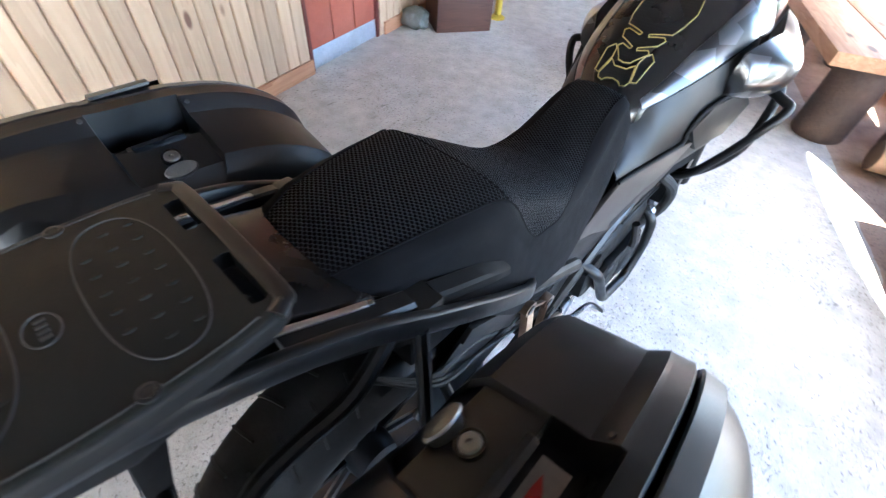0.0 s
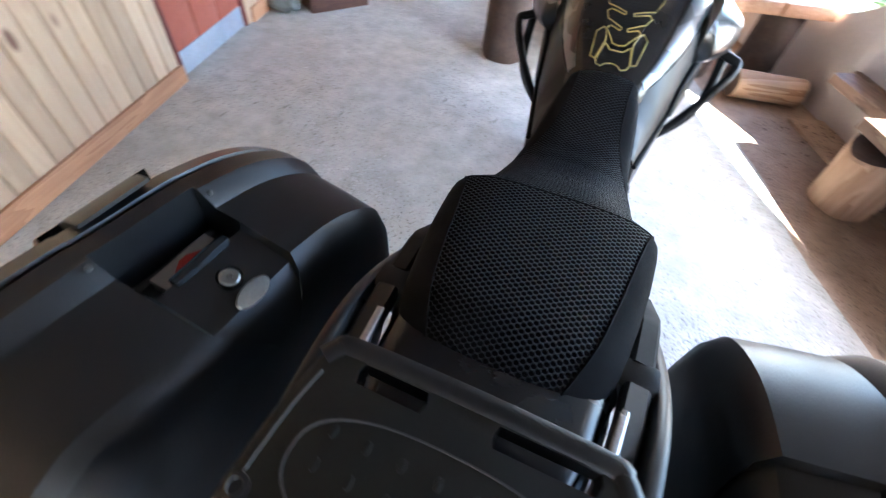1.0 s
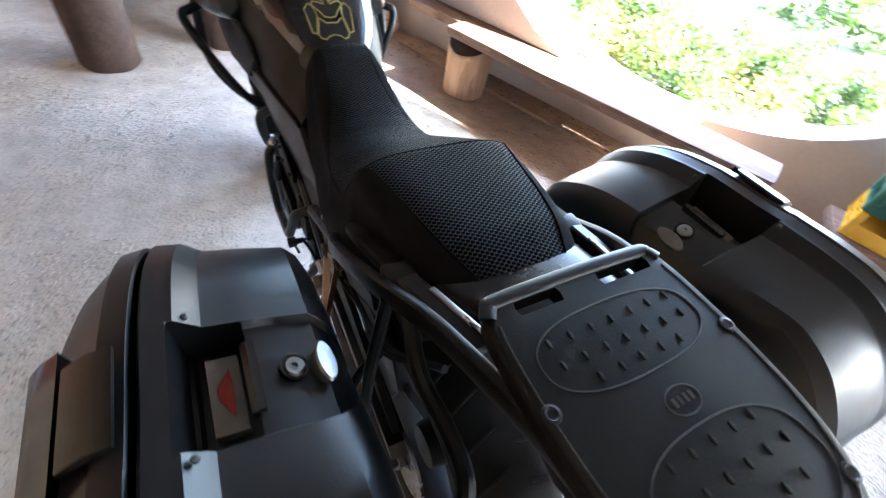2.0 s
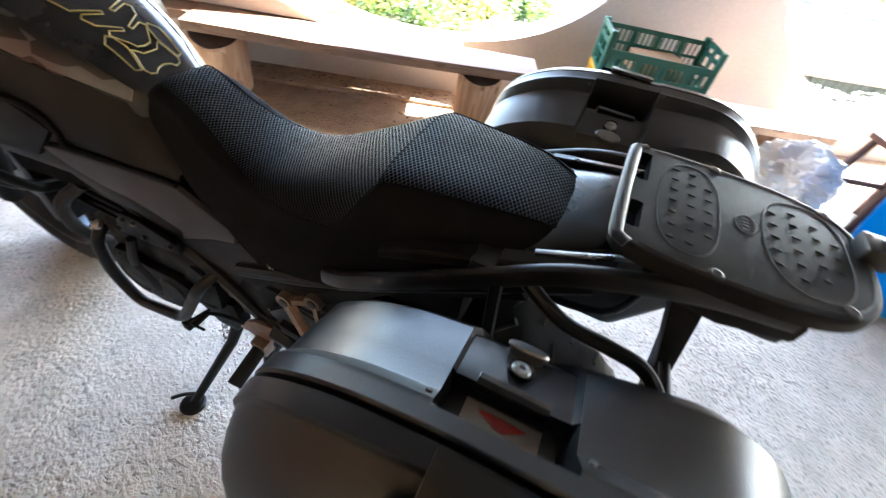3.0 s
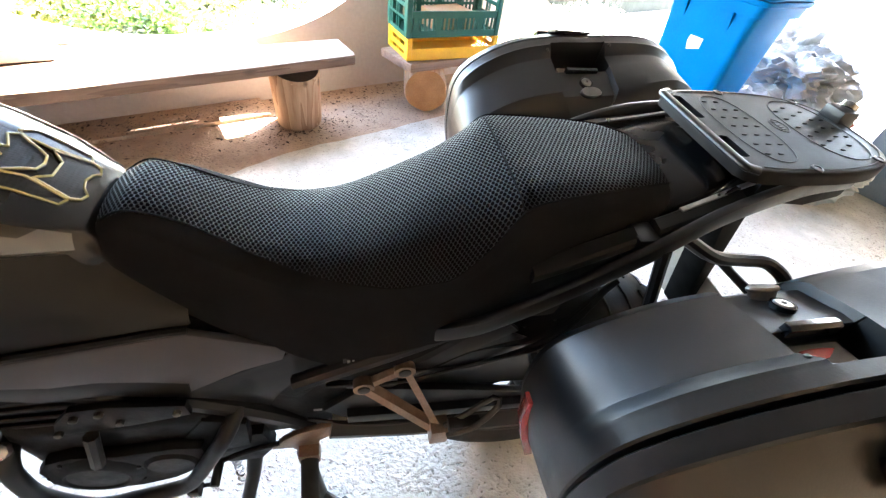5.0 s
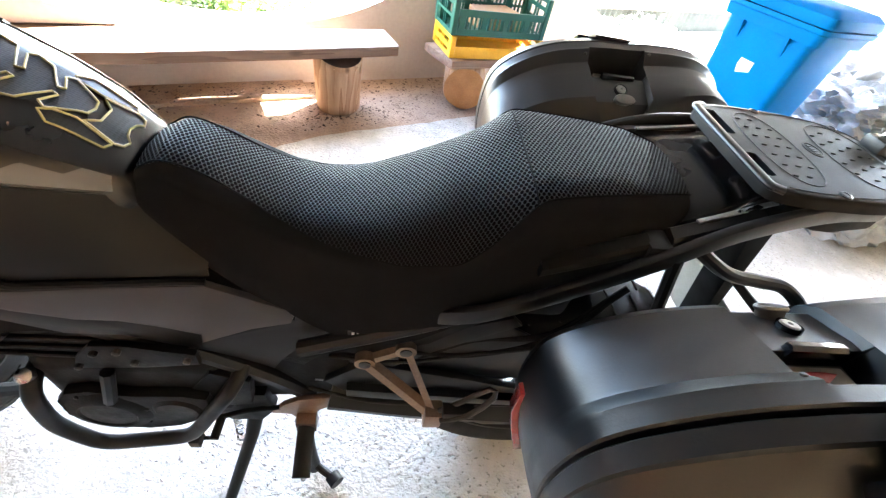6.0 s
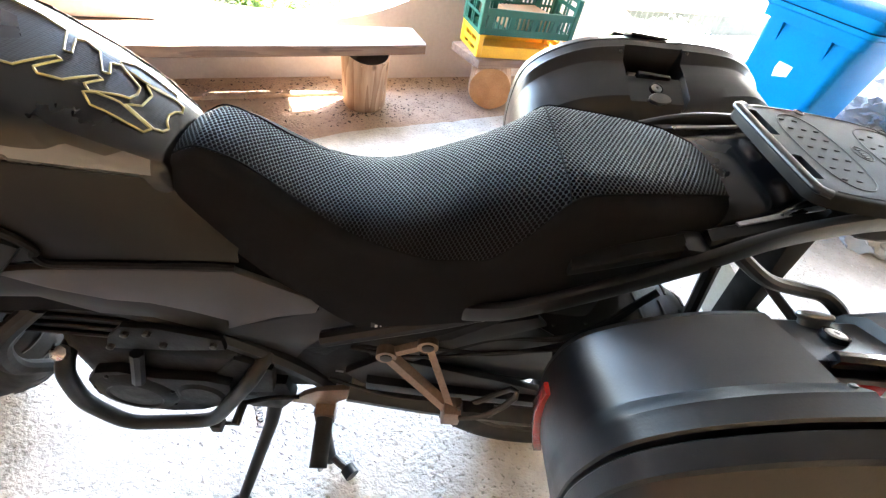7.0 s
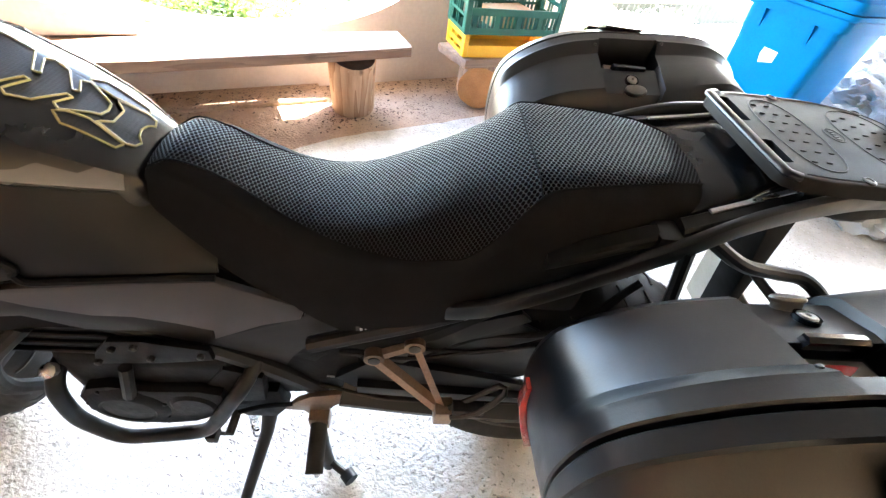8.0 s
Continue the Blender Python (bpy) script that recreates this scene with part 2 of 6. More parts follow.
def camo(name, base, patch):
    """Dark gloss paint with a broken pattern of paler grey patches."""
    m_, nt_, b_, vec = material(name)
    mp = nt_.nodes.new("ShaderNodeMapping")
    mp.inputs["Scale"].default_value = (1, 0.6, 1.5)
    nt_.links.new(vec, mp.inputs[0])
    vo = nt_.nodes.new("ShaderNodeTexVoronoi")
    vo.inputs["Scale"].default_value = 24.0
    nt_.links.new(mp.outputs[0], vo.inputs["Vector"])
    sp = nt_.nodes.new("ShaderNodeSeparateColor")
    nt_.links.new(vo.outputs["Color"], sp.inputs[0])
    pick = mathn(nt_, "GREATER_THAN", sp.outputs[0], 0.55)
    nt_.links.new(mixc(nt_, pick, base, patch), b_.inputs["Base Color"])
    b_.inputs["Roughness"].default_value = 0.28
    nt_.links.new(mathn(nt_, "MULTIPLY", pick, 0.75), b_.inputs["Metallic"])
    b_.inputs["Coat Weight"].default_value, b_.inputs["Coat Roughness"].default_value = 0.3, 0.08
    b_.inputs["Specular IOR Level"].default_value = 0.3
    return m_


M_CAMO = camo("patterned_grey_paint", (0.005, 0.0053, 0.006), (0.085, 0.088, 0.095))
M_KNEE = surface("satin_knee_panel", (0.0038, 0.0038, 0.0038), (0.0060, 0.0060, 0.0059), 5, 400, (0.40, 0.48), relief=0.12, depth=0.0003, spec=0.2)
def weave(name):
    """Black vinyl pressed with a fine honeycomb."""
    m_, nt_, b_, vec = material(name)
    vo = nt_.nodes.new("ShaderNodeTexVoronoi")
    vo.inputs["Scale"].default_value, vo.inputs["Randomness"].default_value = 300.0, 0.25
    nt_.links.new(vec, vo.inputs["Vector"])
    cell = ramp(nt_, vo.outputs["Distance"], [(0.25, (0.0010, 0.0012, 0.0016)), (0.5, (0.0055, 0.0063, 0.0085))])
    nt_.links.new(cell, b_.inputs["Base Color"])
    b_.inputs["Roughness"].default_value, b_.inputs["Specular IOR Level"].default_value = 0.36, 0.4
    bump(nt_, b_, vo.outputs["Distance"], 0.5, 0.0006)
    return m_


M_CARBON = weave("tank_pad_vinyl")
M_GOLD = surface("yellow_piping", (0.22, 0.175, 0.05), (0.31, 0.25, 0.085), 20, 200, (0.35, 0.5), relief=0.1)
M_SILVER = surface("grey_satin_plastic", (0.024, 0.0195, 0.0175), (0.035, 0.0285, 0.026), 5, 500, (0.38, 0.48), metal=0.2, relief=0.1, depth=0.0003)
M_DKPANEL = surface("graphite_plastic", (0.0045, 0.0042, 0.0044), (0.008, 0.0076, 0.0078), 5, 400, (0.4, 0.5), relief=0.25, depth=0.0004, spec=0.32)
M_ENGINE = surface("engine_castings", (0.0018, 0.0017, 0.0018), (0.0048, 0.0046, 0.0046), 10, 160, (0.4, 0.6), metal=0.1, relief=0.4, depth=0.001, spec=0.16)
M_BRONZE = surface("bronze_anodised_metal", (0.18, 0.125, 0.092), (0.32, 0.235, 0.18), 9, 200, (0.35, 0.5), metal=0.85, relief=0.1)
M_STEEL = surface("brushed_steel", (0.26, 0.26, 0.27), (0.42, 0.42, 0.43), 9, 240, (0.2, 0.38), metal=1.0, relief=0.1)
M_ARM = surface("satin_black_arm", (0.0032, 0.0032, 0.0035), (0.0058, 0.0058, 0.0062), 10, 300, (0.34, 0.46), relief=0.2, depth=0.0004, spec=0.3)
M_COWL = surface("black_cowl_plastic", (0.0018, 0.0020, 0.0026), (0.0034, 0.0037, 0.0046), 6, 200, (0.20, 0.30), relief=0.0, spec=0.2)
M_PEG = surface("dull_peg_metal", (0.03, 0.028, 0.026), (0.06, 0.056, 0.052), 30, 300, (0.4, 0.55), metal=0.6, relief=0.1)
M_KNOB = surface("satin_lock_metal", (0.15, 0.15, 0.145), (0.23, 0.23, 0.22), 30, 300, (0.3, 0.42), metal=0.9, relief=0.1)
M_MATT = surface("matt_black_plastic", (0.0026, 0.0025, 0.0027), (0.0046, 0.0044, 0.0047), 9, 300, (0.6, 0.75), relief=0.2, depth=0.0004, spec=0.15)
M_RIM = surface("black_rim", (0.012, 0.012, 0.013), (0.02, 0.02, 0.022), 8, 150, (0.3, 0.4), metal=0.4, relief=0.0)
M_RED = surface("red_reflector", (0.24, 0.008, 0.006), (0.34, 0.016, 0.012), 20, 300, (0.15, 0.25), relief=0.2)
M_BADGE = surface("beige_badge", (0.15, 0.12, 0.10), (0.20, 0.165, 0.14), 20, 200, (0.4, 0.5), relief=0.05)
M_PLATE = surface("number_plate", (0.52, 0.48, 0.40), (0.66, 0.62, 0.54), 10, 150, (0.4, 0.5), relief=0.1)
M_INK = surface("dark_ink", (0.02, 0.02, 0.02), (0.03, 0.03, 0.03), 10, 100, (0.5, 0.6), relief=0)
M_RACKTOP = surface("dusty_rack_plastic", (0.0034, 0.0039, 0.0032), (0.0066, 0.0073, 0.0057), 7, 380, (0.52, 0.64), relief=0.35, depth=0.0005, spec=0.27)
M_WHITE = surface("white_print", (0.7, 0.7, 0.7), (0.8, 0.8, 0.8), 9, 90, (0.5, 0.6), relief=0)
M_BLUE = surface("blue_bin_plastic", (0.0008, 0.115, 0.35), (0.0015, 0.155, 0.44), 3, 120, (0.55, 0.7), relief=0.15, spec=0.08)
M_GREEN = surface("green_crate_plastic", (0.003, 0.055, 0.034), (0.006, 0.085, 0.052), 8, 140, (0.35, 0.5), relief=0.15)
M_YELLOW = surface("yellow_crate_plastic", (0.62, 0.30, 0.01), (0.78, 0.42, 0.02), 8, 140, (0.35, 0.5), relief=0.15)
M_CARD = surface("brown_cardboard", (0.28, 0.16, 0.08), (0.40, 0.25, 0.14), 8, 120, (0.7, 0.85), relief=0.2)
M_BOX = wood("dark_brown_chest", (0.06, 0.024, 0.014), (0.10, 0.042, 0.025), along="X", knots=False)
M_STONE = surface("grey_stone", (0.06, 0.065, 0.05), (0.17, 0.17, 0.15), 9, 60, (0.7, 0.9), relief=0.6, depth=0.004)
M_MAHOG = wood("red_brown_stool", (0.035, 0.010, 0.008), (0.07, 0.02, 0.014), along="Z", knots=False)
M_BAG = see_through("white_plastic_bag", (0.62, 0.62, 0.62), 0.35, 0.9)
M_BAGCLEAR = see_through("grey_plastic_sacks", (0.30, 0.31, 0.31), 0.42, 0.95)
M_BAGBLUE = see_through("pale_blue_plastic", (0.12, 0.36, 0.50), 0.3, 0.9)
M_GREYBOX = surface("blue_grey_plastic", (0.10, 0.14, 0.19), (0.15, 0.20, 0.26), 6, 120, (0.4, 0.5), relief=0.1)
M_LEAF = leafy("bush_leaves", (0.018, 0.045, 0.012), (0.095, 0.15, 0.03))
M_LEAF2 = leafy("yellow_green_leaves", (0.10, 0.13, 0.03), (0.32, 0.29, 0.08))
M_SOIL = surface("garden_ground", (0.045, 0.052, 0.025), (0.12, 0.12, 0.06), 2, 40, (0.85, 0.95), relief=0.8, depth=0.02)
M_GRAVEL = surface("pale_yard_gravel", (0.42, 0.39, 0.35), (0.60, 0.57, 0.52), 3, 60, (0.85, 0.95), relief=0.7, depth=0.01)
M_SHEET = surface("grey_corrugated_sheet", (0.045, 0.053, 0.05), (0.085, 0.095, 0.09), 4, 60, (0.5, 0.65), metal=0.2, relief=0.2)
M_COPING = surface("brick_red_coping", (0.36, 0.17, 0.11), (0.50, 0.27, 0.18), 6, 80, (0.7, 0.85), relief=0.4)
M_YPOST = surface("yellow_painted_metal", (0.52, 0.36, 0.03), (0.66, 0.48, 0.06), 6, 80, (0.4, 0.5), relief=0.1)
M_GLASS = surface("smoked_screen", (0.02, 0.02, 0.022), (0.03, 0.03, 0.032), 4, 100, (0.05, 0.1), relief=0)

# ---- mesh helpers ----
def finish(bm, angle=35.0):
    bmesh.ops.recalc_face_normals(bm, faces=bm.faces[:])
    for f_ in bm.faces:
        f_.smooth = True
    lim = radians(angle)
    for e_ in bm.edges:
        e_.smooth = len(e_.link_faces) == 2 and e_.calc_face_angle(3.2) < lim
    return bm


def part(name, bm, mat_, parent=None, label="", angle=35.0):
    finish(bm, angle)
    me = bpy.data.meshes.new(name)
    bm.to_mesh(me)
    bm.free()
    for m_ in (mat_ if isinstance(mat_, (list, tuple)) else [mat_]):
        me.materials.append(m_)
    ob = new(name, me)
    if parent is not None:
        ob.parent = parent
    if label:
        ob["label"] = label
    return ob


def place(ob, m_):
    ob.matrix_basis = m_
    return ob


def thing(name, label, category, m_=None, group="", kind=""):
    ob = new(name)
    ob.empty_display_size = 0.1
    if m_ is not None:
        ob.matrix_basis = m_
    return tagged(ob, label, category, group, kind)


def box(x0, x1, y0, y1, z0, z1, bevel=0.0, seg=2, bm=None):
    b_ = bmesh.new() if bm is None else bm
    vs = [b_.verts.new((x, y, z)) for x in (x0, x1) for y in (y0, y1) for z in (z0, z1)]
    fs = [b_.faces.new([vs[i] for i in q_]) for q_ in ((0, 1, 3, 2), (4, 6, 7, 5), (0, 4, 5, 1), (2, 3, 7, 6), (0, 2, 6, 4), (1, 5, 7, 3))]
    if bevel:
        es = list({e_ for f_ in fs for e_ in f_.edges})
        bmesh.ops.bevel(b_, geom=es, offset=bevel, segments=seg, affect="EDGES", profile=0.6)
    return b_


def prism(poly, t0, t1, axis="x", bevel=0.0, seg=2, bm=None):
    """A flat outline pushed from t0 to t1 along an axis; poly in the other two axes."""
    b_ = bmesh.new() if bm is None else bm
    def put(p_, t_):
        return {"x": (t_, p_[0], p_[1]), "y": (p_[0], t_, p_[1]), "z": (p_[0], p_[1], t_)}[axis]
    lo, hi = [b_.verts.new(put(p_, t0)) for p_ in poly], [b_.verts.new(put(p_, t1)) for p_ in poly]
    n_ = len(poly)
    fs = [b_.faces.new(lo[::-1]), b_.faces.new(hi)]
    fs += [b_.faces.new((lo[i], lo[(i + 1) % n_], hi[(i + 1) % n_], hi[i])) for i in range(n_)]
    bmesh.ops.recalc_face_normals(b_, faces=fs)
    if bevel:
        es = list({e_ for f_ in fs[:2] for e_ in f_.edges})
        bmesh.ops.bevel(b_, geom=es, offset=bevel, segments=seg, affect="EDGES", profile=0.6)
    return b_


def spline(pts, steps=6):
    """A smooth line through points (Catmull-Rom)."""
    P_ = [Vector(p_) for p_ in pts]
    P_ = [P_[0] * 2 - P_[1]] + P_ + [P_[-1] * 2 - P_[-2]]
    out = []
    for i in range(1, len(P_) - 2):
        a, b, c, d = P_[i - 1:i + 3]
        for k in range(steps):
            t = k / steps
            out.append(0.5 * (2 * b + (c - a) * t + (2 * a - 5 * b + 4 * c - d) * t * t + (3 * b - a - 3 * c + d) * t ** 3))
    return out + [P_[-2]]


def tube(pts, r, sides=12, bm=None, smooth=6, flat=1.0, closed=False):
    """A bent tube through points; r a number or one per point; flat squeezes it in the second direction."""
    b_ = bmesh.new() if bm is None else bm
    line = spline(pts, smooth) if smooth else [Vector(p_) for p_ in pts]
    n_ = len(line)
    rad = (lambda i: r) if isinstance(r, (int, float)) else (lambda i: float(np.interp(i / (n_ - 1) * (len(r) - 1), range(len(r)), r)))
    up, rings = None, []
    for i, p_ in enumerate(line):
        t_ = (line[min(i + 1, n_ - 1)] - line[max(i - 1, 0)]).normalized()
        if up is None:
            up = t_.orthogonal().normalized()
        up = (up - t_ * up.dot(t_)).normalized()
        sd = t_.cross(up)
        rings.append([b_.verts.new(p_ + rad(i) * (math.cos(a) * up + flat * math.sin(a) * sd)) for a in (2 * math.pi * k / sides for k in range(sides))])
    for a, b in zip(rings, rings[1:]):
        for k in range(sides):
            b_.faces.new((a[k], a[(k + 1) % sides], b[(k + 1) % sides], b[k]))
    b_.faces.new(rings[0][::-1])
    b_.faces.new(rings[-1])
    return b_


def loft(rings, caps=True, closed=True, bm=None):
    b_ = bmesh.new() if bm is None else bm
    V_ = [[b_.verts.new(p_) for p_ in r_] for r_ in rings]
    for a, b in zip(V_, V_[1:]):
        n_ = len(a)
        for k in range(n_ if closed else n_ - 1):
            b_.faces.new((a[k], a[(k + 1) % n_], b[(k + 1) % n_], b[k]))
    if caps:
        b_.faces.new(V_[0][::-1])
        b_.faces.new(V_[-1])
    return b_


def lathe(profile, centre, axis, sides=32, bm=None, closed=False):
    """A turned body: profile of (radius, along) about an axis through centre."""
    ax = Vector(axis).normalized()
    u_ = ax.orthogonal().normalized()
    w_ = ax.cross(u_)
    c_ = Vector(centre)
    rings = [[c_ + ax * h_ + r_ * (math.cos(a) * u_ + math.sin(a) * w_) for a in (2 * math.pi * k / sides for k in range(sides))] for r_, h_ in profile]
    if closed:
        rings.append(rings[0])
        b_ = loft(rings, caps=False, bm=bm)
        bmesh.ops.remove_doubles(b_, verts=b_.verts[:], dist=1e-6)
        return b_
    return loft(rings, caps=True, bm=bm)


def rod(a, b, r, sides=12, bm=None):
    return tube([a, b], r, sides, bm, smooth=0)


def lump(centre, size, seed, rough=0.25, sub=3, freq=3.0):
    b_ = bmesh.new()
    bmesh.ops.create_icosphere(b_, subdivisions=sub, radius=1.0)
    for v_ in b_.verts:
        n_ = noise.noise(v_.co * freq + Vector((seed * 7.3, seed * 3.1, seed)))
        n2 = noise.noise(v_.co * freq * 2.7 + Vector((seed * 2.3, seed, seed * 5.1)))
        k_ = 1 + rough * n_ + rough * 0.5 * n2
        v_.co = Vector((v_.co.x * size[0] * k_, v_.co.y * size[1] * k_, v_.co.z * size[2] * k_)) + Vector(centre)
    return b_


def crumple(size, seed, sub=4):
    """A slack plastic bag: a sagging lump broken by sharp folds."""
    b_ = bmesh.new()
    bmesh.ops.create_icosphere(b_, subdivisions=sub, radius=1.0)
    o_ = Vector((seed * 7.3, seed * 3.1, seed))
    for v_ in b_.verts:
        c_ = v_.co.copy()
        big = noise.noise(c_ * 1.6 + o_)
        fold = 1 - 2.6 * abs(noise.noise(c_ * 2.6 + o_ * 1.7 + Vector((big, 0, big))))
        fine = 1 - 2.6 * abs(noise.noise(c_ * 6.5 + o_ * 2.3))
        k_ = 1 + 0.30 * big + 0.20 * fold + 0.075 * fine
        v_.co = Vector((c_.x * size[0] * k_, c_.y * size[1] * k_, c_.z * size[2] * k_))
    return b_


def along_wall(s, d, z):
    """A place by the plastered wall: s along it, d metres in from its face."""
    return WALL_P + WALL_D * s - WALL_N * d + Vector((0, 0, z))


WALL_YAW = math.degrees(math.atan2(-WALL_D.x, WALL_D.y))
def wall_pose(s, d, z, turn=0.0):
    """A pose whose y runs along the plastered wall and whose x points out to the garden."""
    p_ = along_wall(s, d, z)
    return pose(p_.x, p_.y, p_.z, 0, 0, WALL_YAW + turn)

# ---- the terrace ----
ground = part("ground", box(-60, 60, -60, 60, -0.30, -0.045), M_GRAVEL)
tagged(ground, "pale gravel yard round the terrace", "ground", kind="structure")

EDGE = ((-7.0, 0.52), (-0.8, 0.53), (-0.2, 0.55), (0.3, 0.59), (0.75, 0.61), (1.0, 0.67), (1.2, 0.74), (1.5, 0.745), (1.8, 0.735), (2.1, 0.665), (3.1, 0.63), (6.0, 0.62))
floor_edge = []
for (s0, d0), (s1, d1) in zip(EDGE, EDGE[1:]):
    n_ = max(1, int((s1 - s0) / 0.06)) if s0 > -0.9 and s1 < 3.2 else 1
    for k in range(n_):
        s_ = s0 + (s1 - s0) * k / n_
        floor_edge.append(along_wall(s_, d0 + (d1 - d0) * k / n_ + 0.012 * noise.noise(Vector((s_ * 9, 0, 4))), 0))
floor_edge.append(along_wall(6.0, 0.62, 0))
bm = prism([(-4.4, -6.8)] + [(p_.x, p_.y) for p_ in floor_edge] + [(-4.4, floor_edge[-1].y)], -0.25, 0.0, "z")
floor_main = part("floor", bm, M_CONC)
tagged(floor_main, "pale rough concrete terrace floor with pits and cracks", "floor", kind="structure")
bm = prism([(p_.x, p_.y) for p_ in floor_edge] + [(along_wall(6.0, -0.3, 0).x, along_wall(6.0, -0.3, 0).y), (along_wall(-7.0, -0.3, 0).x, along_wall(-7.0, -0.3, 0).y)], -0.25, -0.001, "z")
tagged(part("floor_strip", bm, M_EARTH), "brown dusty floor strip along the plastered wall, with shade in its colour", "floor", kind="structure")

ledge = place(part("floor_ledge", box(-0.215, 0.0, 0.745, 2.75, -0.02, 0.018, 0.006), M_EARTH), wall_pose(0, 0, 0))
tagged(ledge, "low brown mortar ledge along the foot of the wall", "ledge", kind="structure")

# plastered wall with wide round openings
OPENINGS = [(0.98, 1.09, 1.16, 0.765, 2.2), (-3.30, 0.96, 2.28, 0.87, 2.0), (3.86, 1.09, 1.18, 0.765, 2.2)]
def plaster_wall(s0, s1, height, thick):
    b_ = bmesh.new()
    loops = [[(s0, -0.02), (s1, -0.02), (s1, height), (s0, height)]]
    for c_, cz, a_, h_, n_ in OPENINGS:
        ring = []
        for k in range(72):
            t_ = 2 * math.pi * k / 72
            cs, sn = math.cos(t_), math.sin(t_)
            ring.append((c_ + a_ * math.copysign(abs(cs) ** (2 / n_), cs), cz + h_ * math.copysign(abs(sn) ** (2 / n_), sn)))
        loops.append(ring)
    edges = []
    for lp in loops:
        vs = [b_.verts.new((0, y, z)) for y, z in lp]
        edges += [b_.edges.new((vs[i], vs[(i + 1) % len(vs)])) for i in range(len(vs))]
    res = bmesh.ops.triangle_fill(b_, use_beauty=True, edges=edges)
    faces = [g for g in res["geom"] if isinstance(g, bmesh.types.BMFace)]
    ext = bmesh.ops.extrude_face_region(b_, geom=faces)
    back = [g for g in ext["geom"] if isinstance(g, bmesh.types.BMVert)]
    bmesh.ops.translate(b_, verts=back, vec=(thick, 0, 0))
    for v_ in back:  # the sills fall outward
        if 0.05 < v_.co.z < 1.0:
            v_.co.z -= 0.045 * (1.0 - v_.co.z)
    return b_
wall_e = place(part("wall_east", plaster_wall(-6.5, 5.2, 2.5, 0.27), M_PLASTER), wall_pose(0, 0, 0))
pier = []
for z in np.linspace(0.369, 2.499, 26):  # the wall is thicker between the openings, its edge following their curve
    h_ = min(1.0, abs(z - 1.09) / 0.79)
    pier.append((0.98 + 1.20 * (1 - h_ ** 2.2) ** (1 / 2.2) if h_ < 1 else 1.20, z))
pier = [(max(y_, 1.50 if z < 0.6 else 1.2), z) for y_, z in pier]
bm = prism(pier + [(2.66, 2.499), (2.66, 0.369)], -0.195, -0.002, "x", 0.012)
pier_ob = place(part("wall_pier", bm, M_PLASTER), wall_pose(0, 0, 0))
tagged(pier_ob, "thicker plastered pier between two round openings above the bench", "wall", kind="structure")
tagged(wall_e, "white plastered wall with wide round openings to the garden", "wall", kind="structure")

# boarded house wall with a door
WEST_P, WEST_YAW = Vector((-1.972, 0.804, 0)), math.degrees(math.atan2(0.27, 1.0))
west = pose(WEST_P.x, WEST_P.y, 0, 0, 0, WEST_YAW)
DOOR_W, DOOR_H = 0.70, 2.02
bm = box(-0.16, -0.024, -4.7, 0.0, 0, 2.5)
box(-0.16, -0.024, DOOR_W, 3.4, 0, 2.5, bm=bm)
box(-0.16, -0.024, 0.0, DOOR_W, DOOR_H, 2.5, bm=bm)
wall_w = place(part("wall_west", bm, M_PINE), west)
tagged(wall_w, "house wall clad in upright varnished pine boards", "wall", kind="structure")
bm = box(0.0, 0.016, -4.7, -0.004, 0.0, 0.085, 0.004)
place(tagged(part("baseboard", bm, M_TRIM), "brown wooden baseboard along the boarded wall", "baseboard", kind="structure"), west)
bm = box(0.0, 0.016, DOOR_W + 0.05, 3.4, 0.0, 0.085, 0.004)
place(tagged(part("baseboard", bm, M_TRIM), "brown wooden baseboard along the boarded wall", "baseboard", kind="structure"), west)

door = thing("door_1", "closed red-brown painted plank door with zinc kick plate", "door", west, kind="structure")
for k in range(3):
    w_ = (DOOR_W - 0.05) / 3
    part("door_plank", box(-0.06, -0.022, 0.025 + k * w_ + 0.003, 0.025 + (k + 1) * w_ - 0.003, 0.004, DOOR_H - 0.03, 0.004), M_DOOR, door)
part("kick_plate", box(-0.021, -0.017, 0.028, DOOR_W - 0.028, 0.006, 0.118, 0.0015), M_ZINC, door, "galvanised kick plate")
bm = box(-0.07, -0.004, -0.004, 0.022, 0, DOOR_H, 0.003)
box(-0.07, -0.004, DOOR_W - 0.022, DOOR_W + 0.004, 0, DOOR_H, 0.003, bm=bm)
box(-0.07, -0.004, 0.023, DOOR_W - 0.023, DOOR_H - 0.028, DOOR_H, 0.003, bm=bm)
part("door_frame", bm, surface("dark_red_frame", (0.10, 0.02, 0.014), (0.17, 0.035, 0.022), 5, 60, (0.45, 0.6)), door, "dark red door frame")
bm = rod((-0.02, 0.60, 1.02), (0.05, 0.60, 1.02), 0.009)
rod((0.045, 0.605, 1.02), (0.045, 0.49, 1.02), 0.009, bm=bm)
part("door_handle", bm, M_STEEL, door, "steel lever handle")

# boards, one by one
def clad(wall, y0, y1, z0, z1, width=0.088):
    n_ = int(round((y1 - y0) / width))
    w_ = (y1 - y0) / n_
    key = (round(w_, 4), z0, z1)
    if key not in clad.made:
        b_ = box(-0.023, -0.001, -w_ / 2 + 0.0026, w_ / 2 - 0.0026, z0, z1, 0.006, 1)
        me = bpy.data.meshes.new("plank")
        finish(b_, 30)
        b_.to_mesh(me)
        b_.free()
        me.materials.append(M_PINE)
        clad.made[key] = me
    for k in range(n_):
        o_ = new("plank", clad.made[key])
        o_.parent = wall
        o_.location = (0, y0 + (k + 0.5) * w_, 0)
clad.made = {}

